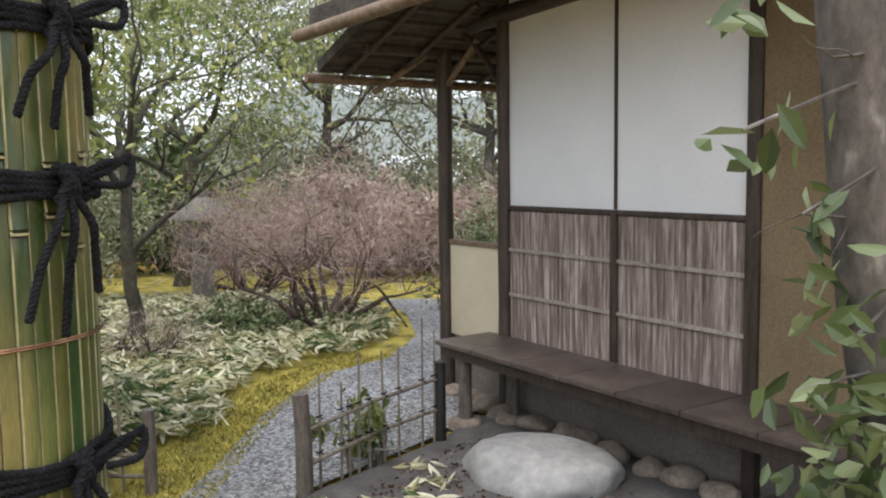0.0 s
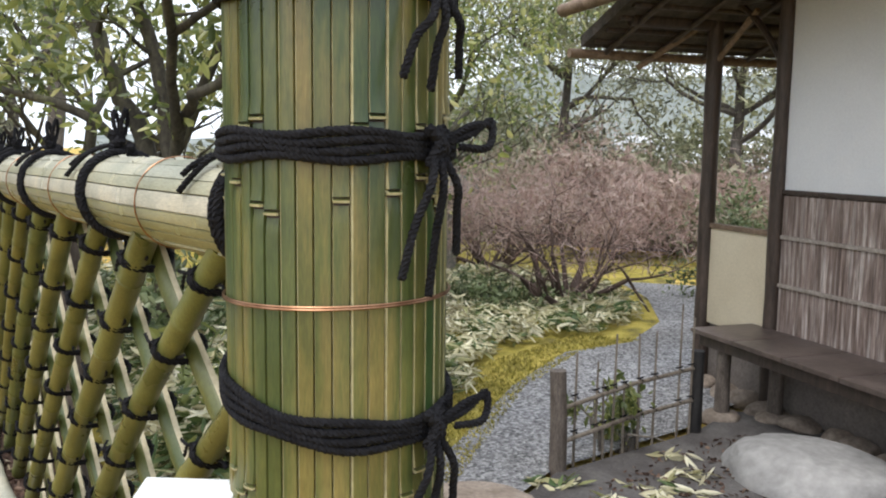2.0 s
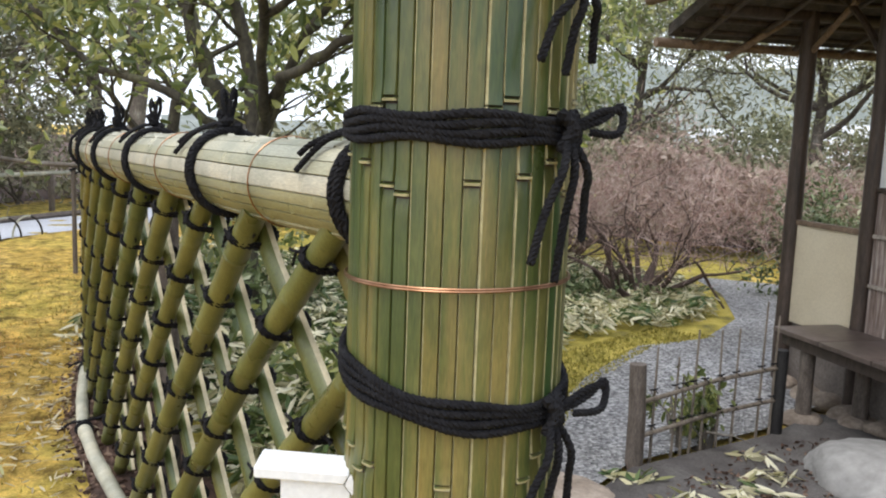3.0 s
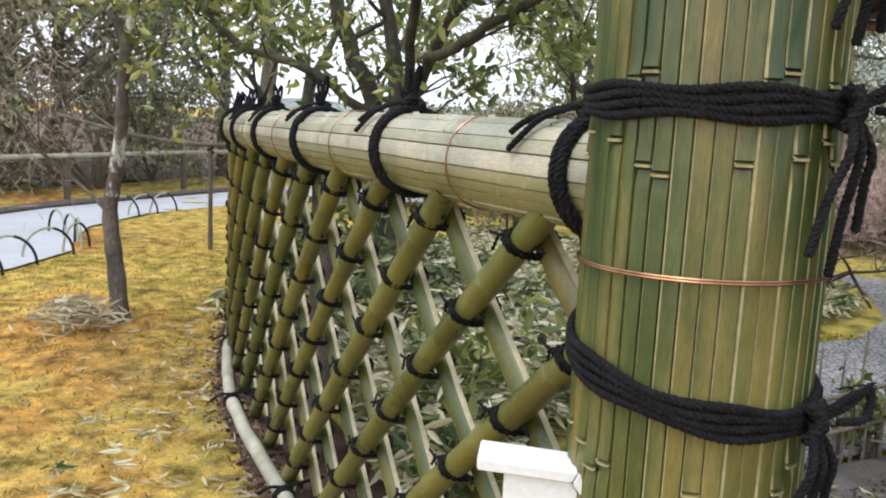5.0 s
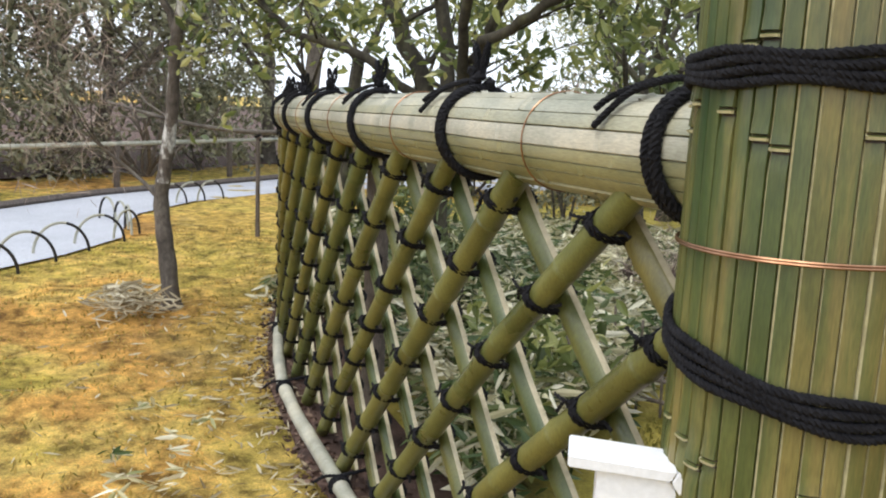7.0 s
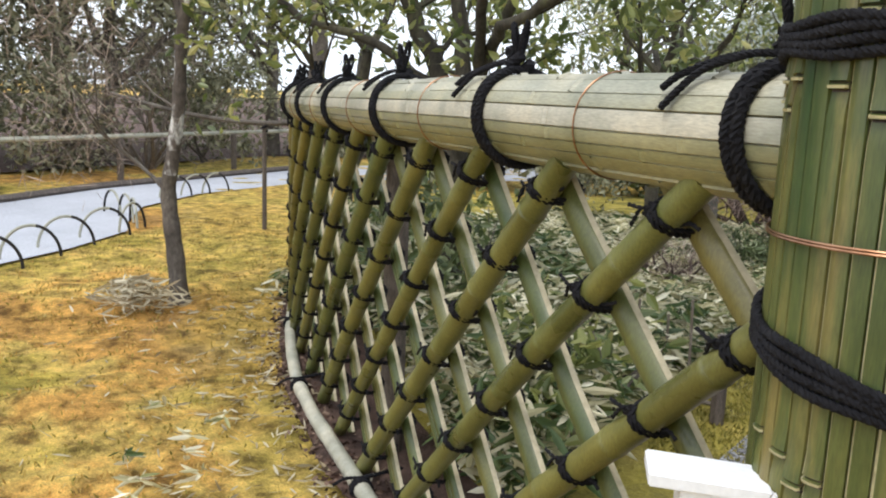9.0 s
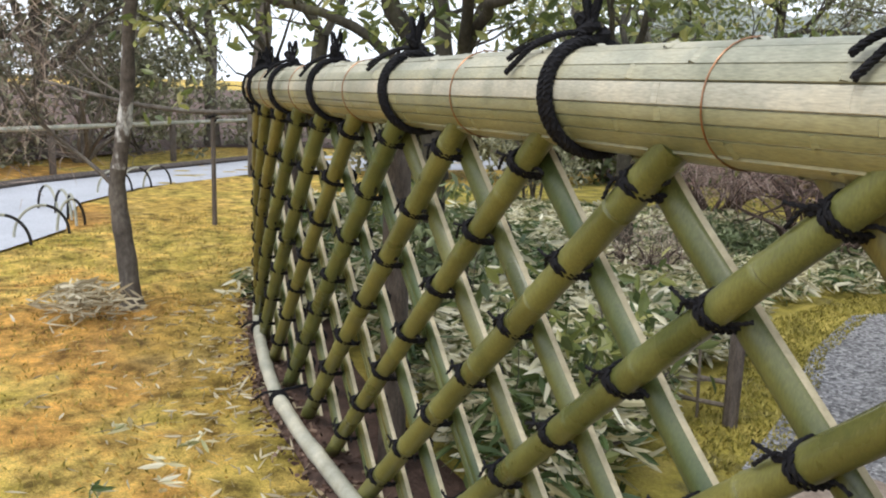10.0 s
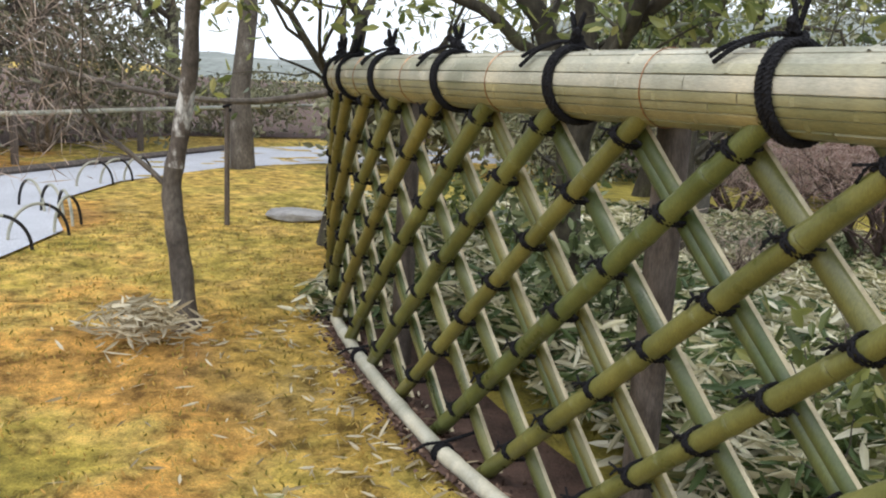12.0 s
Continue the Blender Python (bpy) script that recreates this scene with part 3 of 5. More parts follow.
for j in range(-3, 20):
    s_mid = FIRST + PITCH * j
    zt, zb = 1.3, 0.0
    st, sb = s_mid - (TOP - zt) * 1.064, s_mid - (TOP - zb) * 1.064
    if st > LENGTH:
        zt = TOP + (LENGTH - s_mid) / 1.064
        st = LENGTH
    if sb < 0.12:
        zb = TOP - (s_mid - 0.12) / 1.064
        sb = 0.12
    if zt - zb < 0.12:
        continue
    twin = rnd.random() < 0.2
    for side in ((-0.02, 0.022) if twin else (0.0,)):
        bm = bmesh.new()
        r = rnd.uniform(0.024, 0.027) if twin else rnd.uniform(0.033, 0.037)
        rows = []
        nn = 26
        jo = rnd.randrange(7)
        for q in range(nn + 1):
            f = q / nn
            c0 = at_fence(st + (sb - st) * f + side, zt + (zb - zt) * f, -0.024)
            g = r * (1.06 if q % 7 == jo else 1.0)
            away = Vector((ALONG.x * 0.715, ALONG.y * 0.715, -0.699))
            outline = [(g * math.cos(2.6 * k / 8), g * math.sin(2.6 * k / 8) - 0.3 * r) for k in range(9)]
            outline += [(outline[8][0] - 0.003, outline[8][1] - 0.012), (outline[0][0], -0.3 * r - 0.01)]
            ring = [bm.verts.new(c0 + away * u + FRONT * v) for u, v in outline]
            rows.append(ring)
        for p, q in zip(rows, rows[1:]):
            for k in range(11):
                fc = bm.faces.new((p[k], q[k], q[(k + 1) % 11], p[(k + 1) % 11]))
                if k >= 8:
                    fc.material_index = 1
        bmesh.ops.recalc_face_normals(bm, faces=bm.faces)
        ob = fpart("split_cane", bm, M_SPLIT, fence, "split green bamboo with pale cut edges")
        ob.data.materials.append(M_CUT)

# a rope knot at every crossing
knot_meshes = []
for q in range(4):
    bm = bmesh.new()
    for k in range(2):
        a = radians(40 if k else 52)
        ring = []
        for w in range(13):
            an = 2 * math.pi * w / 12
            lateral = 0.0345 * math.cos(an)
            ring.append(Vector((lateral * 0.62 + 0.008 * (k - 0.5), -(0.069 * math.sin(an)) if an <= math.pi else -(0.05 * math.sin(an)), -lateral * 0.78 + 0.008 * k)))
        rope(bm, ring, 0.0056, 0.03, 2)
    for k in range(rnd.choice((2, 3))):
        e = Vector((rnd.uniform(-0.075, -0.045), -rnd.uniform(0.04, 0.065), rnd.uniform(-0.03, 0.025)))
        rope(bm, arc([Vector((-0.022, -0.052, 0.012)), Vector((-0.035, -0.062, 0.012)), e], 3), 0.0042, 0.03, 2)
    rope(bm, [Vector((-0.01, -0.06, 0.022)), Vector((-0.034, -0.052, 0.0))], 0.0085, 0.03, 2)
    rope(bm, arc([Vector((0.02, -0.03, -0.008)), Vector((0.045, -0.026, 0.0)), Vector((0.07, -0.03, rnd.uniform(-0.012, 0.015)))], 3), 0.0042, 0.03, 2)
    knot_meshes.append(mesh_of(bm, M_ROPE))
for i in range(8):
    z = TOP - ROW * i
    for k in range(-4, 18):
        s = FIRST + PITCH * k + (TOP - z) * 1.09 - PITCH * (i // 2)
        if 0.16 < s < LENGTH - 0.03 and z > 0.03:
            t = at_fence(s + 0.02, 0) - at_fence(s - 0.02, 0)
            ob = part("rope_knot", knot_meshes[rnd.randrange(4)], M_ROPE, fence)
            ob.matrix_basis = inv @ Matrix.Translation(at_fence(s, z, 0.0)) @ pose(0, 0, 0, 0, rnd.uniform(-8, 8), math.degrees(math.atan2(-t.y, -t.x)))
for s in (2.25, 3.95):
    bm = bmesh.new()
    tube(bm, [at_fence(s, 0.0, -0.13), at_fence(s, 1.27, -0.13)], [0.05, 0.046], 10)
    fpart("support_post", bm, M_POSTWOOD, fence, "dark log post behind the lattice")

# pale pole pegged along the foot of the fence
def pole_point(s):
    k = max(0.0, s - 3.0)
    return ORIGIN + ALONG * s + FRONT * (0.2 - 0.075 * k - 0.045 * k * k - 0.05 * max(0, 2.6 - s)) + Vector((0, 0, 0.045))


rim = [pole_point(0.3 + 0.13 * k) + FRONT * (0.06 + 0.04 * noise.noise((k * 0.31, 1, 4)) + 0.02 * noise.noise((k * 0.8, 6, 2))) for k in range(42)]
rim += [pole_point(5.8 - 0.5 * k) - FRONT * 0.42 for k in range(12)]
sheet("soil_strip", [(q.x, q.y) for q in rim], 0.024, M_SOIL, "strip of dark red soil along the bamboo fence", "soil")
pole = thing("foot_pole", "pale curved bamboo pole lying along the fence foot", "bamboo pole", at=tuple(pole_point(3.0)))
bm = bmesh.new()
n = 60
tube(bm, [pole_point(1.2 + 4.3 * k / n) for k in range(n + 1)], [0.03 * (1.1 if k % 7 == 3 else 1) for k in range(n + 1)], 12)
bm.transform(Matrix.Translation(-pole_point(3.0)))
part("pole", bm, M_POLE, pole)
for s in (1.9, 2.98, 4.05, 4.7, 5.3):
    bm = bmesh.new()
    c0 = pole_point(s)
    for k in (-1, 0, 1):
        rope(bm, [c0 + ALONG * 0.011 * k + FRONT * 0.036 * math.cos(q * 0.524) + Vector((0, 0, 0.036 * math.sin(q * 0.524))) for q in range(13)], 0.008, 0.03, 2)
    rope(bm, arc([c0 + Vector((0, 0, 0.04)), c0 - FRONT * 0.08 + Vector((0, 0, 0.05)), c0 - FRONT * 0.15 + Vector((0, 0, 0.06))], 4), 0.008, 0.03, 2)
    rope(bm, arc([c0 + Vector((0, 0, 0.04)), c0 + FRONT * 0.05 + ALONG * 0.03 + Vector((0, 0, 0.03)), c0 + FRONT * 0.09 + ALONG * 0.05], 4), 0.007, 0.03, 2)
    bm.transform(Matrix.Translation(-pole_point(3.0)))
    part("rope_tie", bm, M_ROPE, pole, "black rope tie")

# ---- end post clad in bamboo slats ----
PC, PR, PH = Vector((-0.562, 0.963, 0)), 0.164, 2.05
post = thing("bamboo_clad_post", "stout round post clad in green and yellow bamboo slats", "post", at=tuple(PC))
bm = bmesh.new()
tube(bm, [(0, 0, 0), (0, 0, PH - 0.01)], PR - 0.004, 24)
# same pale tone on the core, so gaps between slats read light
part("core", bm, M_SLAT_HIGHLIGHT, post)
NS = 42
for k in range(NS):
    a0, a1 = 2 * math.pi * k / NS, 2 * math.pi * (k + 1) / NS
    pale = rnd.choice((0.004, 0.008, 0.016, 0.02))
    bm = bmesh.new()
    joints = []
    for low, high, chance in ((0.3, 0.42, 0.6), (0.975, 1.03, 0.36), (1.395, 1.448, 0.55), (1.515, 1.535, 0.2), (1.86, 1.95, 0.5)):
        if rnd.random() < chance:
            joints.append(rnd.uniform(low, high))
    # each joint: a raised lip over a dark groove, and a flat scar above it
    steps = [(0.0, 0.0)]
    for z in joints:
        steps += [(z - 0.034, 0.0), (z - 0.008, -0.0035), (z - 0.005, -0.0045), (z - 0.004, 0.004), (z - 0.0005, 0.0045), (z + 0.0015, -0.001), (z + 0.003, -0.002), (z + 0.0045, 0.003), (z + 0.007, 0.0025), (z + 0.03, 0.0)]
    steps = sorted(steps + [(PH, 0.0)])
    rows = []
    for z, push in steps:
        rows.append([bm.verts.new(((PR + h + push) * math.cos(a), (PR + h + push) * math.sin(a), z)) for a, h in
                     ((a0 + 0.003, 0.0025), (a0 + 0.003 + pale, 0.0062), ((a0 + a1) / 2, 0.0075), (a1 - 0.009, 0.0058), (a1 - 0.003, 0.001))])
    for (z0, h0), (z1, h1), p, q in zip(steps, steps[1:], rows, rows[1:]):
        for i in range(4):
            fc = bm.faces.new((p[i], p[i + 1], q[i + 1], q[i]))
            # first strip and joint lips carry the painted bevel highlight
            if i == 0 or (z1 - z0 < 0.0045 and min(h0, h1) > 0.0035):
                fc.material_index = 1
            elif z1 - z0 < 0.0035 and max(h0, h1) < 0.0:
                fc.material_index = 2
    ob = part("bamboo_slat", bm, M_SLAT, post)
    ob.data.materials.append(M_SLAT_HIGHLIGHT)
    ob.data.materials.append(M_DARKWOOD)


def on_post(a, z, out=0.0):
    return Vector(((PR + 0.008 + out) * math.cos(a), (PR + 0.008 + out) * math.sin(a), z))


KNOT = radians(-20)
for z, sag in ((1.714, 0.0), (1.488, 0.0), (1.112, 0.035)):
    bm = bmesh.new()
    for k in range(4):
        rope(bm, [on_post(2 * math.pi * q / 40, z + 0.0112 * (k - 1.5) + sag * math.cos(2 * math.pi * q / 40 - radians(150)) + 0.004 * math.sin(q * 0.9 + k), 0.006) for q in range(41)], 0.0072, 0.024)
    kz = z + sag * math.cos(KNOT - radians(150))
    c0 = on_post(KNOT, kz, 0.02)
    out = Vector((math.cos(KNOT), math.sin(KNOT), 0))
    side = Vector((-out.y, out.x, 0))
    for k in range(3):
        rope(bm, [c0 + side * 0.016 * (k - 1) + Vector((0, 0, 0.026)), c0 + out * 0.012 + side * 0.006 * (1 - k), c0 + side * 0.014 * (1 - k) - Vector((0, 0, 0.026))], 0.0095, 0.026)
    for k in (0, 1):
        rope(bm, arc([c0, c0 + side * 0.055 + out * 0.02 + Vector((0, 0, 0.03 - 0.012 * k)), c0 + side * 0.095 + out * 0.03 + Vector((0, 0, 0.03 + 0.01 * k)), c0 + side * 0.08 + out * 0.035 + Vector((0, 0, 0.0)), c0 + side * 0.03 + out * 0.02], 5), 0.0062, 0.024)
    for k in range(3):
        lean = (-0.06, -0.014, 0.036)[k]
        drop = (0.17, 0.19, 0.165)[k] * (0.72 if z > 1.6 else 1) + rnd.uniform(-0.01, 0.02)
        rope(bm, arc([c0, c0 + side * lean * 0.6 + out * 0.022 - Vector((0, 0, 0.05)), c0 + side * lean + out * 0.012 - Vector((0, 0, drop * 0.6)), c0 + side * lean * 1.3 + out * 0.004 - Vector((0, 0, drop))], 5), 0.0068, 0.022)
    part("rope_binding", bm, M_ROPE, post, "several turns of black palm rope with hanging ends")
bm = bmesh.new()
for k in (0, 1):
    tube(bm, [on_post(2 * math.pi * q / 60, 1.262 + 0.0035 * k + 0.004 * math.cos(q * 0.105 * 1), 0.004) for q in range(61)], 0.0018, 5)
part("binding_wire", bm, M_COPPER, post, "doubled copper wire")

# ---- white leaflet box beside the post ----
wb = thing("white_box", "white painted wooden box with a sloping lid on a stake", "box", at=(-0.738, 0.845, 0.024))
bm = bmesh.new()
dep = 0.06


def extruded(outline, depth):
    """A flat outline in x and z, given depth along y."""
    bm = bmesh.new()
    a = [bm.verts.new((x, -depth / 2, z)) for x, z in outline]
    b2 = [bm.verts.new((x, depth / 2, z)) for x, z in outline]
    bm.faces.new(a)
    bm.faces.new(list(reversed(b2)))
    for k in range(len(a)):
        bm.faces.new((a[k], b2[k], b2[(k + 1) % len(a)], a[(k + 1) % len(a)]))
    bmesh.ops.recalc_face_normals(bm, faces=bm.faces)
    bmesh.ops.bevel(bm, geom=list(bm.edges), offset=0.002, segments=2, affect="EDGES")
    return bm


bm.free()
part("body", extruded([(-0.055, 0.66), (0.085, 0.66), (0.085, 0.86), (0.042, 0.914), (-0.055, 0.92)], dep), M_WHITE, wb)
part("lid", extruded([(-0.095, 0.922), (0.044, 0.915), (0.052, 0.932), (-0.095, 0.94)], dep + 0.016), M_WHITE, wb)
part("lid_flap", extruded([(0.045, 0.914), (0.098, 0.84), (0.114, 0.848), (0.0535, 0.932)], dep + 0.016), M_WHITE, wb)
bm = bmesh.new()
tube(bm, [(0.035, -dep / 2 - 0.001, 0.86), (0.035, -dep / 2 - 0.004, 0.86)], 0.004, 8)
part("screw", bm, M_BLACKPOST, wb, "small dark screw")
bm = bmesh.new()
box(bm, (0.04, 0.04, 0.72), pose(0, 0.0, 0.31), 0.004)
part("stake", bm, M_WHITE, wb)
wb.rotation_euler = (0, 0, radians(22))

# ---- tea-garden waiting hut ----
HU, HM, H0 = Vector((0.584, -0.812, 0)), Vector((-0.812, -0.584, 0)), Vector((0.385, 4.8, 0))
hut = thing("waiting_hut", "small wooden garden hut with white plaster and bark dado", "hut", at=tuple(H0))
HUT = Matrix(((HU.x, HM.x, 0, 0), (HU.y, HM.y, 0, 0), (0, 0, 1, 0), (0, 0, 0, 1)))


def hbox(name, u0, u1, m0, m1, z0, z1, mat, label="", bevel=0.004, parent=None):
    bm = bmesh.new()
    box(bm, (u1 - u0, m1 - m0, z1 - z0), Matrix.Translation(((u0 + u1) / 2, (m0 + m1) / 2, (z0 + z1) / 2)), bevel)
    bm.transform(HUT)
    bmesh.ops.recalc_face_normals(bm, faces=bm.faces)
    return part(name, bm, mat, parent or hut, label)


def hlog(name, a, b2, r, mat, label="", seg=10, bow=0.0):
    bm = bmesh.new()
    a, b2 = Vector(a), Vector(b2)
    pts = [a.lerp(b2, k / 8) + Vector((0, 0, bow * math.sin(math.pi * k / 8))) for k in range(9)]
    tube(bm, pts, [r * (1 + 0.06 * math.sin(k * 2.3)) for k in range(9)], seg)
    bm.transform(HUT)
    bmesh.ops.recalc_face_normals(bm, faces=bm.faces)
    return part(name, bm, mat, hut, label)


wall = hbox("wall", 0.03, 1.72, -0.1, -0.012, 1.285, 2.75, M_PLASTER, "white plaster wall")
hbox("backing", 0.03, 1.72, -0.1, -0.02, 0.3, 1.285, M_DARKWOOD)
hlog("post", (0, 0, 0.05), (0, 0, 2.62), 0.042, M_DARKWOOD)
hbox("post", 1.70, 1.77, -0.06, 0.015, 0.05, 2.7, M_DARKWOOD)
hbox("mullion", 0.885, 0.93, -0.06, 0.012, 0.3, 1.285, M_DARKWOOD)
hbox("cover_strip", 0.9, 0.917, -0.02, 0.0, 1.29, 2.7, M_DARKWOOD)
hbox("dado_rail", 0.03, 1.705, -0.05, 0.006, 1.262, 1.288, M_DARKWOOD)
for u0, u1 in ((0.045, 0.885), (0.93, 1.7)):
    dado = hbox("dado_panel", u0, u1, -0.03, -0.014, 0.45, 1.26, M_BARK, "panel of weathered cedar bark strips")
    u = u0
    while u < u1 - 0.004:
        w = min(rnd.uniform(0.012, 0.04), u1 - u)
        bm = bmesh.new()
        dz = rnd.uniform(0.0, 0.006)
        box(bm, (w - 0.0015, 0.008, 0.8), Matrix.Translation((u + w / 2, -0.012 + dz * 0.6, 0.855)), 0.0)
        bm.transform(HUT)
        bmesh.ops.recalc_face_normals(bm, faces=bm.faces)
        part("bark_strip", bm, M_BARK, dado)
        u += w
    for z in (1.025, 0.755):
        hbox("batten", u0, u1, -0.006, 0.008, z - 0.011, z + 0.011, M_BATTEN, "thin pale batten")
# open end bay: a cream panel below, open above
hlog("post", (-0.63, 0.0, 0.05), (-0.63, 0.0, 2.45), 0.05, M_DARKWOOD, "dark round corner post")
hbox("end_panel", -0.585, -0.04, -0.03, 0.0, 0.42, 1.02, M_CREAM, "cream clay panel")
hbox("sill", -0.585, -0.04, -0.04, 0.012, 1.02, 1.05, M_EAVEPOLE, "pale worn sill")
hbox("plinth", -0.6, 4.2, -0.12, -0.03, 0.0, 0.44, M_FOUND, "grey mud plinth", 0.01)
hbox("side_wall", 1.77, 4.2, -0.1, 0.0, 0.44, 2.8, M_OCHRE, "ochre clay wall")
hbox("post", 2.35, 2.43, -0.05, 0.03, 0.05, 2.8, M_DARKWOOD)
hbox("back_wall", 0.0, 4.2, -2.2, -2.1, 0, 2.9, M_OCHRE)
hbox("end_wall", 0.0, 0.05, -2.1, -0.1, 0, 2.6, M_OCHRE)


def slab(name, corners, thick, mat, label=""):
    bm = bmesh.new()
    lo = [bm.verts.new(q) for q in corners]
    hi = [bm.verts.new(Vector(q) + Vector((0, 0, thick))) for q in corners]
    bm.faces.new(lo)
    bm.faces.new(list(reversed(hi)))
    for k in range(4):
        bm.faces.new((lo[k], hi[k], hi[(k + 1) % 4], lo[(k + 1) % 4]))
    bm.transform(HUT)
    bmesh.ops.recalc_face_normals(bm, faces=bm.faces)
    return part(name, bm, mat, hut, label)


slab("main_roof", [(-0.95, 0.8, 2.42), (4.4, 0.8, 2.42), (4.4, -1.1, 3.15), (-0.2, -1.1, 3.15)], 0.1, M_ROOF, "thick bark shingle roof")
slab("side_roof", [(-1.02, 0.72, 2.14), (0.05, 0.72, 2.5), (0.05, -1.9, 2.5), (-1.02, -1.9, 2.14)], 0.07, M_ROOF, "lower bark roof over the open bay")
hlog("eave_pole", (-1.05, 0.84, 2.36), (4.4, 0.84, 2.36), 0.04, M_EAVEPOLE, "brown log along the eave")
hlog("eave_pole", (-1.02, 0.8, 2.1), (-1.02, -1.9, 2.1), 0.03, M_EAVEPOLE, "brown log along the eave")
hlog("beam", (-0.75, 0.0, 2.38), (4.2, 0.0, 2.55), 0.05, M_DARKWOOD)
hlog("beam", (-0.63, 0.6, 2.27), (-0.63, -1.8, 2.27), 0.045, M_DARKWOOD)
for k in range(7):
    u = -0.92 + 0.15 * k
    hlog("purlin", (u, 0.68, 2.14 + 0.336 * (u + 1.02)), (u, -1.85, 2.14 + 0.336 * (u + 1.02)), 0.02, M_DARKWOOD)
for k in range(8):
    m0 = 0.55 - 0.36 * k
    hlog("rafter", (-1.0, m0, 2.11), (0.0, m0, 2.45), 0.018, M_DARKWOOD)
for k in range(10):
    u = -0.6 + 0.5 * k
    hlog("rafter", (u, 0.82, 2.39), (u, -0.3, 2.82), 0.024, M_DARKWOOD)
hlog("brace", (-0.63, 0, 2.32), (-0.95, 0.35, 2.02), 0.02, M_EAVEPOLE, "", 8)
hlog("brace", (-0.42, 0.0, 2.36), (-0.02, 0.0, 1.98), 0.02, M_DARKWOOD, "bent natural brace", 8, 0.04)
hlog("brace", (-0.6, 0.0, 2.05), (-0.25, 0.0, 2.3), 0.018, M_EAVEPOLE, "", 8)

bench = thing("bench", "dark weathered plank bench along the hut wall", "bench", at=tuple(H0))
u = -0.14
while u < 2.6:
    w = 0.37
    hbox("plank", u, u + w - 0.006, 0.012, 0.43, 0.475, 0.5, M_BENCH, "", 0.004, bench)
    u += w
hbox("front_rail", -0.1, 2.6, 0.35, 0.4, 0.41, 0.474, M_DARKWOOD, "", 0.006, bench)
hbox("back_rail", -0.1, 2.6, 0.03, 0.08, 0.41, 0.474, M_DARKWOOD, "", 0.006, bench)
for u in (0.05, 2.5):
    for m0 in (0.34, 0.08):
        bm = bmesh.new()
        tube(bm, [HUT @ Vector((u + (0.12 if m0 < 0.2 else 0), m0, z)) for z in (0.06, 0.24, 0.42)], [0.044, 0.04, 0.042], 10)
        part("leg", bm, M_POSTWOOD, bench, "round log leg")
for k in range(16):
    u = -0.55 + 0.22 * k + rnd.uniform(-0.05, 0.05)
    p = H0 + HU * u + HM * rnd.uniform(0.0, 0.1)
    stone("footing_stone", (p.x, p.y, 0.03), (rnd.uniform(0.08, 0.14), rnd.uniform(0.07, 0.1), rnd.uniform(0.05, 0.08)), M_STONE, k * 3.1, "rough brown field stone at the hut foot", "stone", "footing stones", rnd.uniform(0, 180))
for u, m0 in ((0.05, 0.34), (0.17, 0.08), (2.5, 0.34)):
    p = H0 + HU * u + HM * m0
    stone("pad_stone", (p.x, p.y, 0.015), (0.11, 0.1, 0.055), M_STONE, u * 7 + 1, "rounded brown stone under a bench leg", "stone", "pad stones", 30)
stone("stepping_rock", (0.5, 3.7, 0.04), (0.4, 0.28, 0.22), M_ROCK, 4.2, "large pale flat-topped granite rock on the soil", "rock", "", -25, 0.45)
for x, y, a in ((-0.85, 3.05, 0.26), (-0.95, 2.45, 0.3), (-0.75, 1.85, 0.28)):
    stone("stepping_stone", (x, y, 0.0), (a, a * 0.75, 0.07), M_STONE, x * 9, "flat worn stepping stone set in gravel", "stone", "stepping stones", 20, 0.3)

# ---- low stick fence by the path ----
low = thing("low_stick_fence", "low garden fence of thin sticks and twigs between log posts", "fence", at=(-0.3, 3.88, 0))
GA, GB = Vector((-0.6, 3.5, 0)), Vector((0.0, 4.26, 0))


def lpart(name, pts, r, mat, label="", seg=8):
    bm = bmesh.new()
    tube(bm, pts, r, seg)
    bm.transform(Matrix.Translation((0.3, -3.88, 0)))
    return part(name, bm, mat, low, label)


lpart("post", [GA, GA + Vector((0, 0, 0.25)), GA + Vector((-0.01, 0, 0.49))], [0.042, 0.04, 0.038], M_POSTWOOD, "weathered log post", 12)
lpart("post", [GB, GB + Vector((0, 0, 0.46))], 0.034, M_BLACKPOST, "charred black post", 12)
for z0, z1 in ((0.16, 0.2), (0.32, 0.37)):
    lpart("rail", [GA + Vector((0.03, 0, z0)), GA.lerp(GB, 0.5) + Vector((0, 0, (z0 + z1) / 2 + 0.01)), GB + Vector((0, 0, z1))], 0.011, M_STICK)
for f, h in ((0.1, 0.56), (0.24, 0.5), (0.36, 0.62), (0.55, 0.6), (0.66, 0.6), (0.85, 0.72), (0.95, 0.64), (0.44, 0.38), (0.3, 0.4)):
    p = GA.lerp(GB, f)
    lpart("stick", [p, p + Vector((rnd.uniform(-0.01, 0.01), 0, h))], [0.008, 0.005], M_STICK, "", 6)
    for z in (0.17, 0.34):
        bm = bmesh.new()
        tube(bm, [p + Vector((0.017 * math.cos(q), 0.017 * math.sin(q), z + 0.004 * q + f * 0.04)) for q in range(7)], 0.004, 4)
        bm.transform(Matrix.Translation((0.3, -3.88, 0)))
        part("tie", bm, M_ROPE, low)
low2 = thing("short_stick_fence", "short piece of low stick fence with a dark post", "fence", at=(-1.32, 3.5, 0))
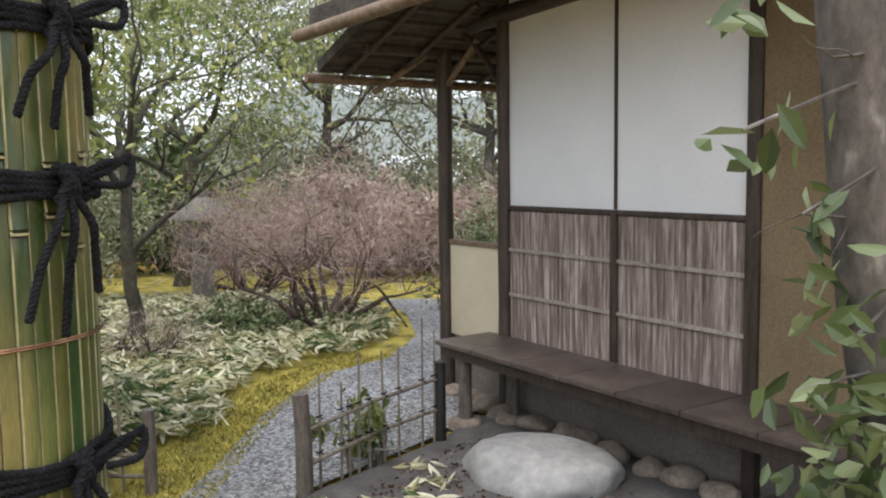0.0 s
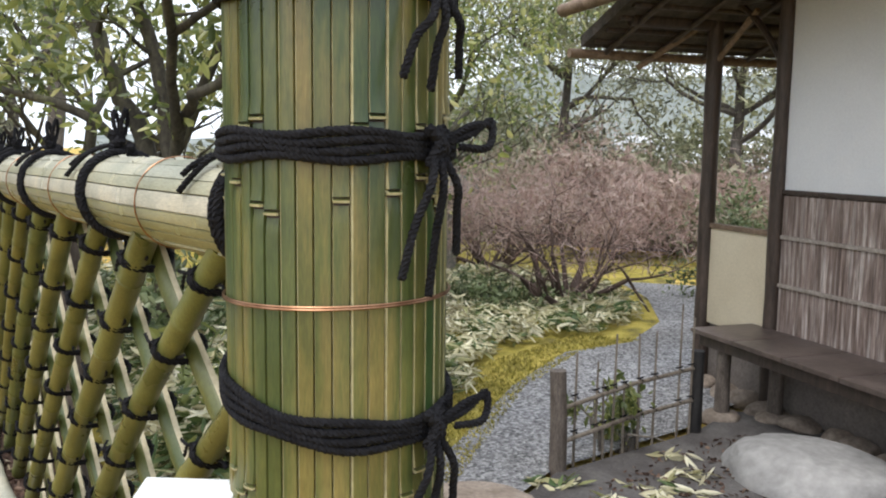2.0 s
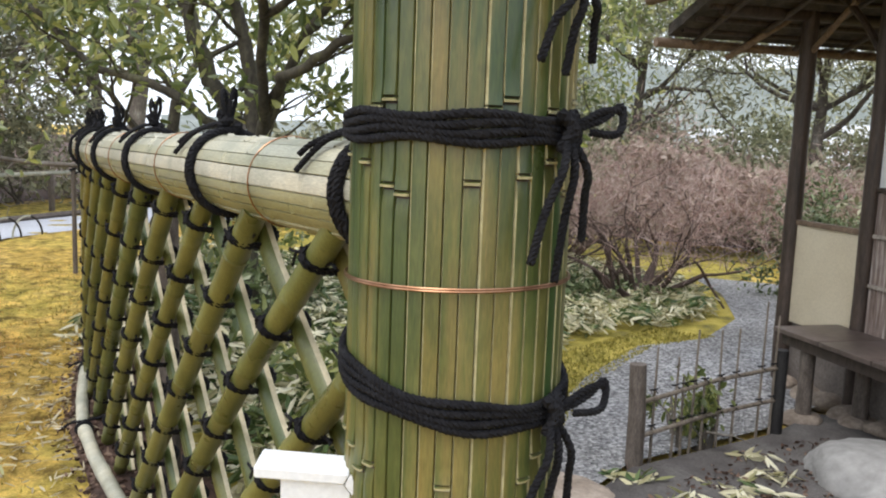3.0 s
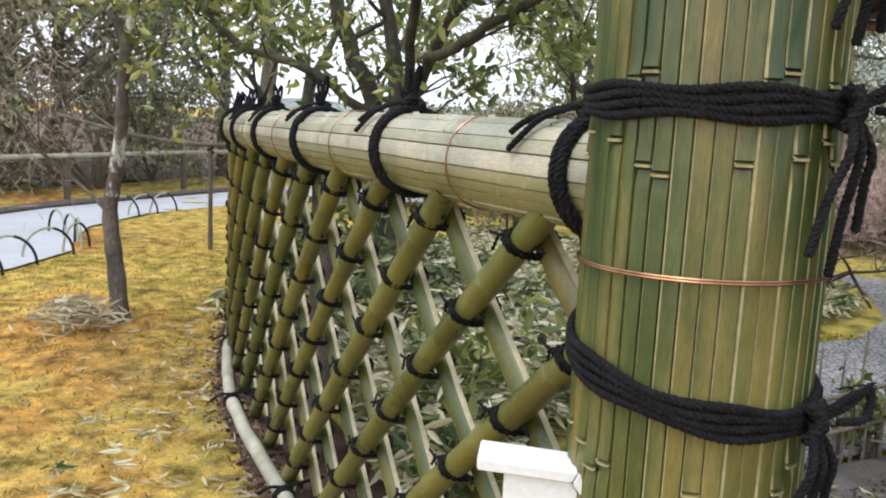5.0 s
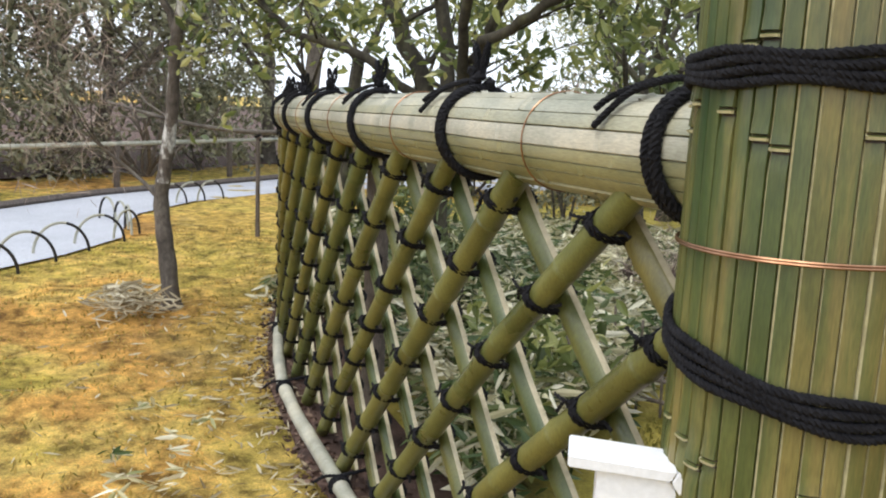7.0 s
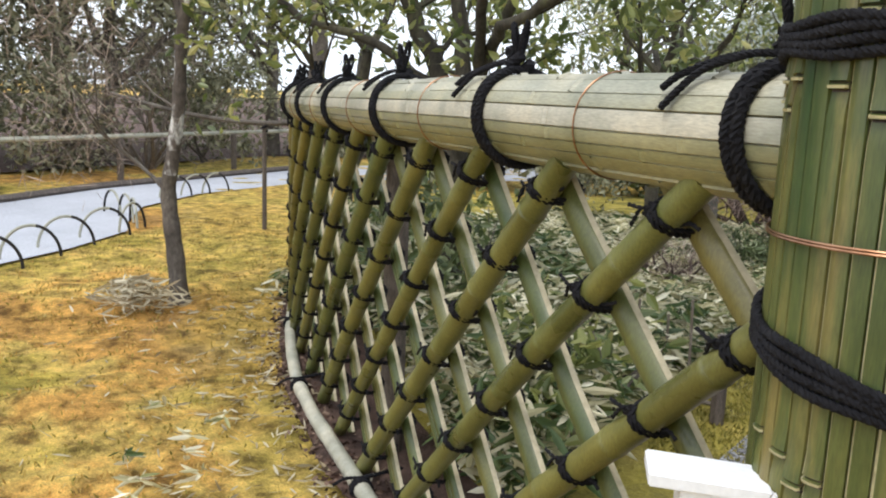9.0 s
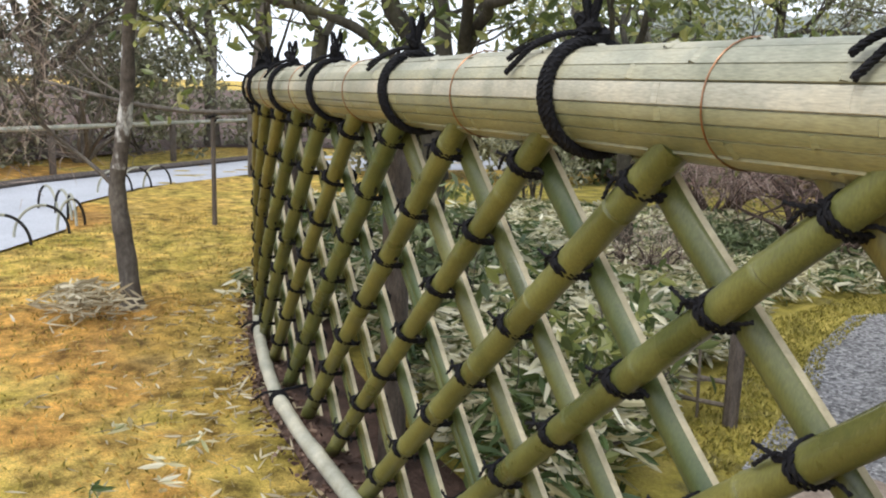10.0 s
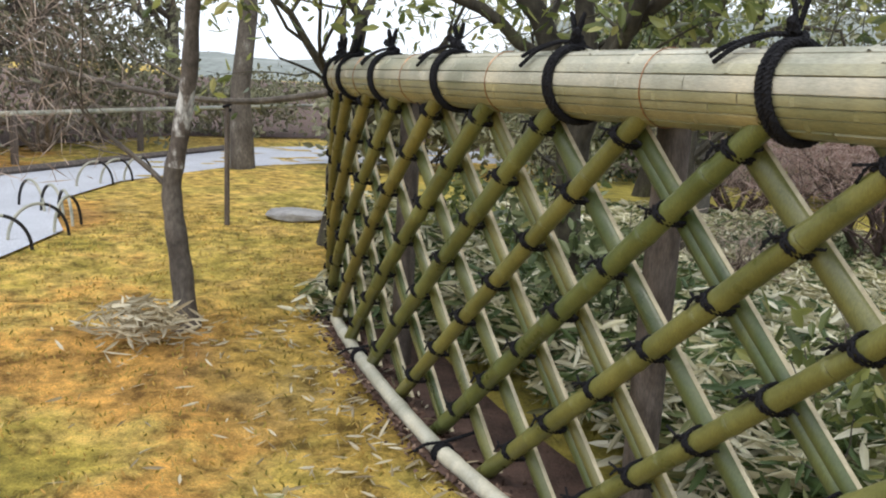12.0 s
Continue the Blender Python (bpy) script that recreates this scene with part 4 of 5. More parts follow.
for pts, r, mat, nm in (([(0, 0, 0), (0, 0, 0.42)], 0.032, M_POSTWOOD, "post"), ([(0, 0, 0.2), (-0.5, 0.12, 0.17)], 0.011, M_STICK, "rail"), ([(0, 0, 0.1), (-0.5, 0.12, 0.06)], 0.011, M_STICK, "rail"),
                        ([(-0.14, 0.03, 0), (-0.16, 0.03, 0.55)], 0.007, M_STICK, "stick"), ([(-0.27, 0.06, 0), (-0.27, 0.06, 0.46)], 0.007, M_STICK, "stick"), ([(-0.4, 0.09, 0), (-0.42, 0.09, 0.5)], 0.007, M_STICK, "stick")):
    part(nm, tube(bmesh.new(), pts, r, 8), mat, low2)

# ---- stone lantern ----
lan = thing("stone_lantern", "mossy grey stone lantern among bare shrubs", "lantern", at=(-2.85, 9.1, 0))
for nm, prof in (("shaft", [(0.2, 0), (0.2, 0.08), (0.13, 0.12), (0.12, 0.62), (0.2, 0.68)]), ("fire_box", [(0.22, 0.68), (0.23, 0.78), (0.15, 0.8), (0.15, 1.02)]), ("cap", [(0.4, 1.0), (0.38, 1.06), (0.2, 1.2), (0.08, 1.24), (0.09, 1.32), (0.02, 1.4)])):
    bm = bmesh.new()
    tube(bm, [(0, 0, z) for _, z in prof], [r for r, _ in prof], 6 if nm != "shaft" else 12)
    part(nm, bm, M_LANTERN, lan)

# ---- plants ----
def scatter(rng, poly, n):
    """Random places inside an outline."""
    p = np.array(poly)
    lo, hi = p.min(0), p.max(0)
    out = []
    while len(out) < n:
        q = rng.uniform(lo, hi)
        inside = False
        for (x0, y0), (x1, y1) in zip(poly, poly[1:] + poly[:1]):
            if (y0 > q[1]) != (y1 > q[1]) and q[0] < (x1 - x0) * (q[1] - y0) / (y1 - y0) + x0:
                inside = not inside
        if inside:
            out.append(q)
    return np.array(out)


def sasa(label, poly, plants, height, leaf, seed, mats=(M_SASA, M_SASAGREEN), share=0.65):
    """Bamboo grass: whorls of long leaves on low stems."""
    rng = np.random.default_rng(seed)
    for mat, part_share in zip(mats, (share, 1 - share)):
        base = scatter(rng, poly, int(plants * part_share))
        k = 6
        z = rng.uniform(0.25, 1, len(base)) * height
        c = np.repeat(np.column_stack([base, z]), k, axis=0)
        a = rng.uniform(0, 2 * np.pi, len(c))
        d = np.column_stack([np.cos(a), np.sin(a), rng.normal(0.0, 0.35, len(c))])
        c[:, :2] += d[:, :2] * leaf * 0.45
        c[:, 2] += rng.normal(0, 0.25, len(c)) * height * 0.3
        c[:, 2] = np.maximum(c[:, 2], 0.02)
        leaves("bamboo_grass", c, leaf, mat, rng, aspect=0.2, droop=0.15, kind="stuff", spread=d, label=label, category="bamboo grass")


sasa("white-edged bamboo grass carpeting the garden bed", [(-1.25, 4.4), (-1.5, 5.2), (-1.15, 6.2), (-0.75, 6.5), (-0.5, 7.3), (-0.8, 8.4), (-2.2, 9.4), (-4.8, 8.8), (-4.5, 4.0), (-2.0, 3.6)], 5600, 0.16, 0.115, 1, share=0.74)
sasa("white-edged bamboo grass behind the lattice fence", [(-1.5, 2.3), (-1.6, 4.2), (-3.8, 6.2), (-5.4, 6.0), (-4.6, 4.8), (-3.0, 3.3), (-1.6, 2.0)], 4200, 0.42, 0.12, 2, share=0.58)
sasa("tuft of bamboo grass by the low stick fence", [(-0.75, 3.3), (-0.4, 3.5), (0.0, 4.0), (0.15, 3.4), (-0.3, 3.0)], 22, 0.06, 0.11, 3, share=0.85)
sasa("bamboo grass sprouts in moss before the fence", [(-2.55, 1.5), (-2.9, 2.1), (-3.35, 2.55), (-3.5, 2.3), (-2.9, 1.5)], 12, 0.05, 0.09, 4, share=0.85)

# loose pale leaves on the moss
rng = np.random.default_rng(11)
base = np.array([tuple(pole_point(a) + FRONT * b2)[:2] for a, b2 in zip(rng.uniform(0.6, 5.0, 620), 0.06 + rng.exponential(0.34, 620))])
c = np.column_stack([base, [moss_height(x, y) + 0.016 for x, y in base]])
d = np.column_stack([rng.normal(size=(len(c), 2)), rng.normal(0, 0.1, len(c))])
leaves("fallen_leaves", c, 0.075, M_DRYLEAF, rng, aspect=0.14, droop=0, kind="stuff", spread=d, label="pale dry bamboo leaves scattered on the moss", category="leaves")
base = np.column_stack([rng.normal(-4.93, 0.13, 420), rng.normal(3.28, 0.11, 420)])
rad = np.hypot((base[:, 0] + 4.95) / 0.3, (base[:, 1] - 3.3) / 0.25)
c = np.column_stack([base, 0.02 + np.maximum(0, 0.19 - 0.1 * rad) * rng.uniform(0, 1, 420)])
d = np.column_stack([rng.normal(size=(len(c), 2)), rng.normal(0, 0.25, len(c))])
leaves("leaf_pile", c, 0.12, M_DRYLEAF, rng, aspect=0.14, droop=0, kind="stuff", spread=d, label="heap of dry bamboo leaves at the tree foot", category="leaves")

# crumbs of soil and litter along the fence foot, and litter round the rock
rng = np.random.default_rng(13)
for n, mat, size, label in ((1500, M_CRUMB, 0.03, "dark crumbs of soil and bark along the fence foot"), (110, M_DRYLEAF, 0.075, "dry bamboo leaves along the fence foot")):
    s = rng.uniform(0.9, 5.4, n)
    f = rng.normal(0.0, 0.07, n)
    c = np.array([tuple(pole_point(a) + FRONT * b2) for a, b2 in zip(s, f)])
    c[:, 2] = 0.03
    d = np.column_stack([rng.normal(size=(n, 2)), rng.normal(0, 0.3, n)])
    leaves("fence_foot_litter", c, size, mat, rng, aspect=0.5 if mat is M_CRUMB else 0.15, droop=0, kind="stuff", spread=d, label=label, category="litter")
base = scatter(rng, [(-0.55, 3.0), (-0.1, 4.0), (0.25, 4.3), (1.3, 3.0), (0.6, 2.6)], 900)
c = np.column_stack([base, np.full(len(base), 0.03)])
leaves("soil_litter", c, 0.028, M_CRUMB, rng, aspect=0.5, droop=0, kind="stuff", spread=np.column_stack([rng.normal(size=(900, 2)), rng.normal(0, 0.3, 900)]), label="dark bark crumbs and twigs on the soil", category="litter")
base = scatter(rng, [(-1.0, 3.0), (-1.02, 4.8), (-0.82, 5.85), (-0.42, 6.4), (-0.9, 6.5), (-1.45, 5.2), (-1.5, 3.0)], 6000)
c = np.column_stack([base, np.full(len(base), 0.022)])
leaves("bank_moss_tufts", c, 0.03, M_BANKTUFT, rng, aspect=0.3, droop=0, kind="stuff", spread=np.column_stack([rng.normal(0, 0.7, (6000, 2)), np.ones(6000)]), label="short yellow-green moss tufts along the path", category="moss")

# short moss tufts
rng = np.random.default_rng(12)
base = scatter(rng, [(-1.6, 0.6), (-4.8, 4.6), (-6.2, 8.0), (-7.6, 6.0), (-6.7, 3.2), (-4.6, 0.6)], 9000)
c = np.column_stack([base, [moss_height(x, y) + 0.006 for x, y in base]])
d = np.column_stack([rng.normal(0, 0.7, (len(c), 2)), np.ones(len(c))])
leaves("moss_tufts", c, 0.028, M_GRASS, rng, aspect=0.3, droop=0, kind="stuff", spread=d, label="short orange and green moss tufts", category="moss")


def bare_shrub(label, at, height, width, seed, twigs=5200, bark=M_TWIG, fuzz=M_REDTWIGS):
    """A leafless shrub: dark limbs and a haze of fine twigs."""
    rng = np.random.default_rng(seed)
    t = thing("bare_shrub", label, "shrub", at=at)
    bm = bmesh.new()
    tips = []
    for k in range(7):
        a = 2 * math.pi * k / 7 + rng.uniform(-0.3, 0.3)
        limbs(bm, rng, (0.05 * math.cos(a), 0.05 * math.sin(a), -0.02), (math.cos(a) * width / height * 0.8, math.sin(a) * width / height * 0.8, 1), height * 0.33, 0.034, 4, 0.75, 0.06, tips)
    for k in range(5):
        a = 2 * math.pi * k / 5 + rng.uniform(-0.3, 0.3)
        limbs(bm, rng, (0.08 * math.cos(a), 0.08 * math.sin(a), -0.02), (math.cos(a) * width / height, math.sin(a) * width / height, 0.7), height * 0.3, 0.042, 4, 1.3, 0.02)
    part("branchwork", bm, bark, t)
    tp = np.array([tuple(q) for q in tips])
    tp = tp[tp[:, 2] > 0.27 * height]
    c = tp[rng.integers(0, len(tp), twigs)] + rng.normal(0, 0.13, (twigs, 3)) * np.array([1.3, 1.3, 1.0])
    d = rng.normal(size=(twigs, 3)) * 0.8 + np.array([0, 0, 0.5])
    leaves("twig_crown", c, 0.13, fuzz, rng, t, 0.04, 0, spread=d)
    return t


bare_shrub("leafless red-brown azalea with dense fine twigs", (-1.2, 7.6, 0), 2.0, 1.95, 21, 8500)
bare_shrub("leafless brown shrub beside the stone lantern", (-2.5, 9.9, 0), 1.6, 1.5, 22, 6000, M_TWIG, M_BROWNLEAF)
bare_shrub("leafless reddish shrub beyond the path", (0.5, 11.5, 0), 1.7, 1.3, 23, 7000)
bare_shrub("leafless brown shrub in the bamboo grass", (-2.3, 6.1, 0), 0.55, 0.5, 24, 500, M_TWIG, M_BROWNLEAF)


def bush(label, at, radius, seed, mat, n=2600, leaf=0.07, lumps=26):
    rng = np.random.default_rng(seed)
    t = thing("evergreen_bush", label, "bush", at=at)
    bm = bmesh.new()
    for k in range(5):
        limbs(bm, rng, (rng.normal(0, 0.05), rng.normal(0, 0.05), -0.02), (rng.normal(0, 0.5), rng.normal(0, 0.5), 1), radius[2] * 0.8, 0.02, 2)
    part("branchwork", bm, M_TRUNK, t)
    c = clumps(rng, n, (0, 0, radius[2]), radius, lumps, 0.25)
    c[:, 2] = np.maximum(c[:, 2], 0.03)
    leaves("foliage", c, leaf, mat, rng, t)
    return t


def tree(label, at, height, radius, seed, mat, n=9000, leaf=0.09, lumps=40, r=0.1, lean=(0, 0), bark=M_TRUNK, trunk_share=0.45, aspect=0.42, name="tree", droop=0.3, inner=0.3):
    """A tapered trunk with limbs, and a crown of leaf clumps round the limbs' tips."""
    rng = np.random.default_rng(seed)
    t = thing(name, label, "tree", at=at)
    bm = bmesh.new()
    tips = []
    top = Vector((lean[0], lean[1], height * trunk_share))
    pts = [top * (k / 6) + Vector((*(rng.normal(0, 0.02 * height / 3, 2) * (0 < k < 6)), -0.04 if k == 0 else 0)) for k in range(7)]
    tube(bm, pts, [r * (1.25 if k == 0 else 1 - 0.07 * k) for k in range(7)], 12)
    for k in range(6):
        a = 2 * math.pi * k / 6 + rng.uniform(-0.4, 0.4)
        limbs(bm, rng, pts[rng.integers(3, 7)], (math.cos(a) * radius[0] / height * 3, math.sin(a) * radius[1] / height * 3, 0.75), height * 0.26, r * 0.5, 3, 0.55, 0.1, tips)
    part("trunk", bm, bark, t)
    tp = np.array([tuple(q) for q in tips])
    a = n // 2
    c1 = tp[rng.integers(0, len(tp), a)] + rng.normal(0, 1, (a, 3)) * np.array(radius) * 0.13
    c2 = clumps(rng, n - a, (lean[0], lean[1], height - radius[2]), radius, lumps, inner)
    leaves("crown", np.concatenate([c1, c2]), leaf, mat, rng, t, aspect, droop)
    return t

# evergreens close behind the lattice fence
rng = np.random.default_rng(31)
t = thing("tree", "spreading evergreen tree with dark leaning stems behind the fence", "tree", at=(-2.95, 3.85, 0))
bm = bmesh.new()
tips = []
stems = (([(0, 0, -0.05), (0.02, 0, 0.8), (-0.1, 0.05, 1.4), (-0.42, 0.1, 2.0), (-0.75, 0.2, 2.7), (-0.95, 0.2, 3.5)], 0.07),
         ([(0.02, 0, 0.9), (0.06, 0, 1.4), (-0.08, 0.1, 2.0), (-0.3, 0.0, 2.7), (-0.35, 0.1, 3.5)], 0.055),
         ([(0.02, 0, 1.0), (0.2, -0.12, 1.5), (0.45, -0.32, 1.74), (0.75, -0.42, 1.86), (1.1, -0.4, 2.05), (1.5, -0.5, 2.2), (1.9, -0.6, 2.6)], 0.034),
         # next two limbs, mostly out of view, are added to shade the rail
         ([(0.2, -0.12, 1.5), (0.5, -0.6, 2.0), (0.8, -1.1, 2.3), (1.1, -1.5, 2.45), (1.5, -1.9, 2.6)], 0.03),
         ([(0.5, -0.6, 2.0), (0.95, -0.75, 2.2), (1.4, -1.1, 2.5)], 0.022),
         ([(0.06, 0, 1.3), (0.3, 0.05, 1.9), (0.65, 0.0, 2.4), (0.8, -0.1, 3.1)], 0.036),
         ([(-0.1, 0.05, 1.4), (-0.5, -0.15, 1.7), (-0.95, -0.2, 1.82), (-1.4, -0.1, 2.1), (-1.8, 0, 2.3)], 0.03))
for line, r in stems:
    line = arc(line, 5)
    line = [q + Vector(rng.normal(0, 0.008, 3)) for q in line]
    tube(bm, line, [r * (1 - 0.55 * k / len(line)) for k in range(len(line))], 9)
    for k in range(6, len(line), 2):
        a = rng.uniform(0, 2 * math.pi)
        limbs(bm, rng, line[k], (math.cos(a), math.sin(a) * 0.8, rng.uniform(-0.1, 0.8)), rng.uniform(0.25, 0.42), r * 0.3, 2, 0.8, 0.05, tips, 5)
part("trunk", bm, M_DARKBARK, t)
tp = np.array([tuple(q) for q in tips])
tp = tp[tp[:, 2] > 1.55]
c = tp[rng.integers(0, len(tp), 4200)] + rng.normal(0, 0.07, (4200, 3))
leaves("crown", c, 0.085, M_EVERGREEN, rng, t, 0.4, 0.3)
tree("evergreen tree beyond the fence end", (-5.4, 5.95, 0), 3.9, (1.2, 1.2, 1.2), 32, M_EVERGREEN, 1800, 0.1, 26, 0.08, (0.2, 0.1), M_DARKBARK)
bush("glossy green shrub behind the lattice", (-1.75, 2.65, 0), (0.45, 0.4, 0.42), 41, M_EVERGREEN, 420, 0.08)
bush("glossy green shrub behind the lattice", (-2.75, 3.7, 0), (0.55, 0.45, 0.5), 42, M_DARKGREEN, 600, 0.08)
bush("glossy green shrub behind the lattice", (-3.8, 4.9, 0), (0.6, 0.5, 0.5), 43, M_EVERGREEN, 600, 0.08)
bush("small green shrub growing through the stick fence", (-0.38, 3.9, 0), (0.24, 0.2, 0.21), 44, M_EVERGREEN, 420, 0.055, 10)
bush("dark green shrub by the gravel path", (0.3, 8.6, 0), (0.6, 0.5, 0.6), 45, M_DARKGREEN, 2600, 0.06)
bush("grey-green shrub behind the hut", (1.0, 7.6, 0), (0.7, 0.6, 0.75), 46, M_GREY_GREEN, 3000, 0.07)
bush("low dark green shrub at the azalea foot", (-1.9, 7.1, 0), (0.8, 0.4, 0.2), 47, M_DARKGREEN, 1500, 0.06)
bush("dark hedge shrub across the garden", (-4.4, 9.2, 0), (1.2, 0.9, 0.9), 48, M_GREY_GREEN, 4000, 0.07)

# garden trees beyond the bed
tree("crooked grey-green evergreen tree across the bed", (-3.7, 10.8, 0), 4.2, (2.3, 1.6, 1.3), 33, M_EVERGREEN, 5000, 0.085, 30, 0.1, (0.2, 0), M_DARKBARK)
tree("bright green broadleaf tree beside the fence", (-2.75, 6.8, 0), 3.6, (0.9, 0.9, 1.2), 34, M_EVERGREEN, 1600, 0.09, 24, 0.07, (0, 0), M_DARKBARK)
for k, (x, y, h, rad) in enumerate(((0.4, 17, 6.0, 2.6), (-3.0, 18, 6.5, 2.8), (3.6, 18.5, 6.2, 2.8), (-7, 17, 7.5, 3))):
    tree("tall garden pine with layered needles", (x, y, 0), h, (rad, rad, h * 0.3), 50 + k, M_HAZED_PINE, 16000, 0.19, 40, 0.13, (rnd.uniform(-0.4, 0.4), 0), M_TRUNK, 0.55, 0.16, "pine_tree")
tree("leaning pine trunk behind the hut", (2.2, 14, 0), 6.5, (2.2, 2.2, 1.6), 57, M_HAZED_PINE, 6000, 0.16, 30, 0.17, (-0.5, 0), M_TRUNK, 0.6, 0.12, "pine_tree")

# slender tree on the moss, propped, with lichen on its bark
rng = np.random.default_rng(61)
t = thing("moss_garden_tree", "slender crooked tree with lichened bark on the moss", "tree", at=(-4.95, 3.62, 0))
bm = bmesh.new()
tips = []
stem = arc([(0.03, 0, -0.05), (0.0, 0, 0.25), (-0.04, 0.0, 0.5), (-0.06, 0, 0.72), (-0.01, 0, 0.95), (0.06, 0, 1.3), (0.1, 0, 1.75), (0.2, 0.05, 2.3)], 4)
girth = [0.064 - 0.0011 * k + 0.003 * math.sin(k * 1.9) for k in range(29)]
girth[0] = 0.085
tube(bm, stem[:15], girth[:15], 12)
upper = tube(bmesh.new(), stem[14:], girth[14:], 12)
part("lichened_stem", upper, M_LICHEN, t, "pale lichen on the upper stem")
limbs(bm, rng, (-0.05, 0, 0.68), (-0.85, -0.1, 0.7), 0.62, 0.016, 3, 0.4, 0.15, tips)
limbs(bm, rng, (-0.05, 0, 0.7), (-0.8, 0.2, 0.3), 0.4, 0.012, 3, 0.4, 0.15, tips)
limbs(bm, rng, (0.05, 0, 1.25), (-0.8, 0.0, 0.3), 0.5, 0.01, 2, 0.5, 0.1, tips)
limbs(bm, rng, (0.2, 0.05, 2.2), (0.5, 0.2, 0.8), 0.6, 0.035, 3, 0.5, 0.1, tips)
limbs(bm, rng, (0.1, 0.0, 1.8), (-0.5, 0.2, 0.8), 0.6, 0.03, 3, 0.5, 0.1, tips)
part("trunk", bm, M_TRUNK, t)
c = clumps(rng, 900, (0.45, 0.1, 2.35), (0.9, 0.8, 0.5), 22, 0.3)
leaves("crown", c, 0.1, M_EVERGREEN, rng, t, 0.38)
tp = np.array([tuple(q) for q in tips])
tp = tp[tp[:, 2] < 2.2]
c = tp[rng.integers(0, len(tp), 700)] + rng.normal(0, 0.16, (700, 3))
leaves("twig_crown", c, 0.16, M_BROWNLEAF, rng, t, 0.03, 0, spread=rng.normal(size=(700, 3)) * 0.7 + np.array([-0.3, 0, 0.6]))

# forked stake that props a long branch
st = thing("branch_prop", "thin stake propping a long drooping branch", "prop", at=(-6.5, 6.1, 0))
part("stake", tube(bmesh.new(), [(0, 0, -0.05), (0, 0, 0.5), (0, 0, 1.02)], [0.024, 0.022, 0.022], 8), M_POSTWOOD, st)
bm = bmesh.new()
tube(bm, [(0.03 * math.cos(q), 0.03 * math.sin(q), 0.98 + 0.008 * q) for q in range(9)], 0.012, 5)
part("rope_tie", bm, M_ROPE, st)
br = thing("propped_branch", "long bare branch resting on a prop", "branch", at=(-6.5, 6.1, 0))
bm = bmesh.new()
tube(bm, arc([(-1.3, -0.8, 1.3), (-0.6, -0.4, 1.12), (0, 0, 1.06), (0.5, 0.3, 1.12), (1.0, 0.5, 1.25), (1.7, 0.4, 1.5)], 5), [0.016 + 0.0009 * k for k in range(26)], 8)
part("limb", bm, M_TRUNK, br)

# bent hoops along the road, and the rail beyond it
# each hoop dark on one half, pale on the other
hoops = ((-6.62, 3.3, 68), (-6.85, 3.78, 68), (-7.08, 4.26, 66), (-7.28, 4.8, 70), (-7.4, 5.2, 110), (-7.66, 5.42, 150), (-7.98, 5.58, 160), (-8.36, 5.7, 165), (-9.08, 7.2, 80), (-9.1, 7.55, 85), (-9.1, 7.9, 88))
for x, y, turn in hoops:
    h = thing("edging_hoop", "bent split-bamboo hoop, half dark, edging the moss", "hoop", "edging hoops", (x, y, 0))
    h.rotation_euler = (0, 0, radians(turn))
    bow = [(0.23 * math.cos(math.pi * q / 16), 0.0, 0.27 * math.sin(math.pi * q / 16) - 0.02) for q in range(17)]
    part("hoop", tube(bmesh.new(), bow[:8], 0.013, 8), M_BLACKPOST, h, "dark half")
    part("hoop", tube(bmesh.new(), bow[7:], 0.013, 8), M_POLE, h, "pale bamboo half")
rf = thing("road_rail_fence", "low rail fence of grey poles beyond the road", "fence", at=(-11, 6, 0))
rp = [(-10.3, -3), (-10.6, 1), (-10.9, 4), (-11.1, 6), (-11.2, 8), (-11.4, 10.5), (-11.5, 13), (-11.6, 17)]
for (x0, y0), (x1, y1) in zip(rp, rp[1:]):
    part("rail", tube(bmesh.new(), [(x0 + 11, y0 - 6, 0.62), (x1 + 11, y1 - 6, 0.62)], 0.035, 8), M_POLE, rf)
for x0, y0 in rp:
    part("post", tube(bmesh.new(), [(x0 + 11, y0 - 6, -0.03), (x0 + 11, y0 - 6, 0.6)], 0.05, 8), M_POSTWOOD, rf)
ke = thing("road_edging", "dark timber edging along the gravel road", "edging", at=(-10, 6, 0))
ep = [(-9.2, -6), (-9.55, 3), (-9.95, 5.5), (-10.35, 7), (-10.5, 9), (-10.65, 12)]
for (x0, y0), (x1, y1) in zip(ep, ep[1:]):
    part("board", tube(bmesh.new(), [(x0 + 10, y0 - 6, 0.03), (x1 + 10, y1 - 6, 0.03)], 0.05, 6), M_POSTWOOD, ke)
stone("flat_stone", (-6.2, 6.75, 0.03), (0.3, 0.22, 0.07), M_ROCK, 8.8, "flat pale stone on the moss", "stone", "", 10, 0.4)

# woodland round the road
k = 0
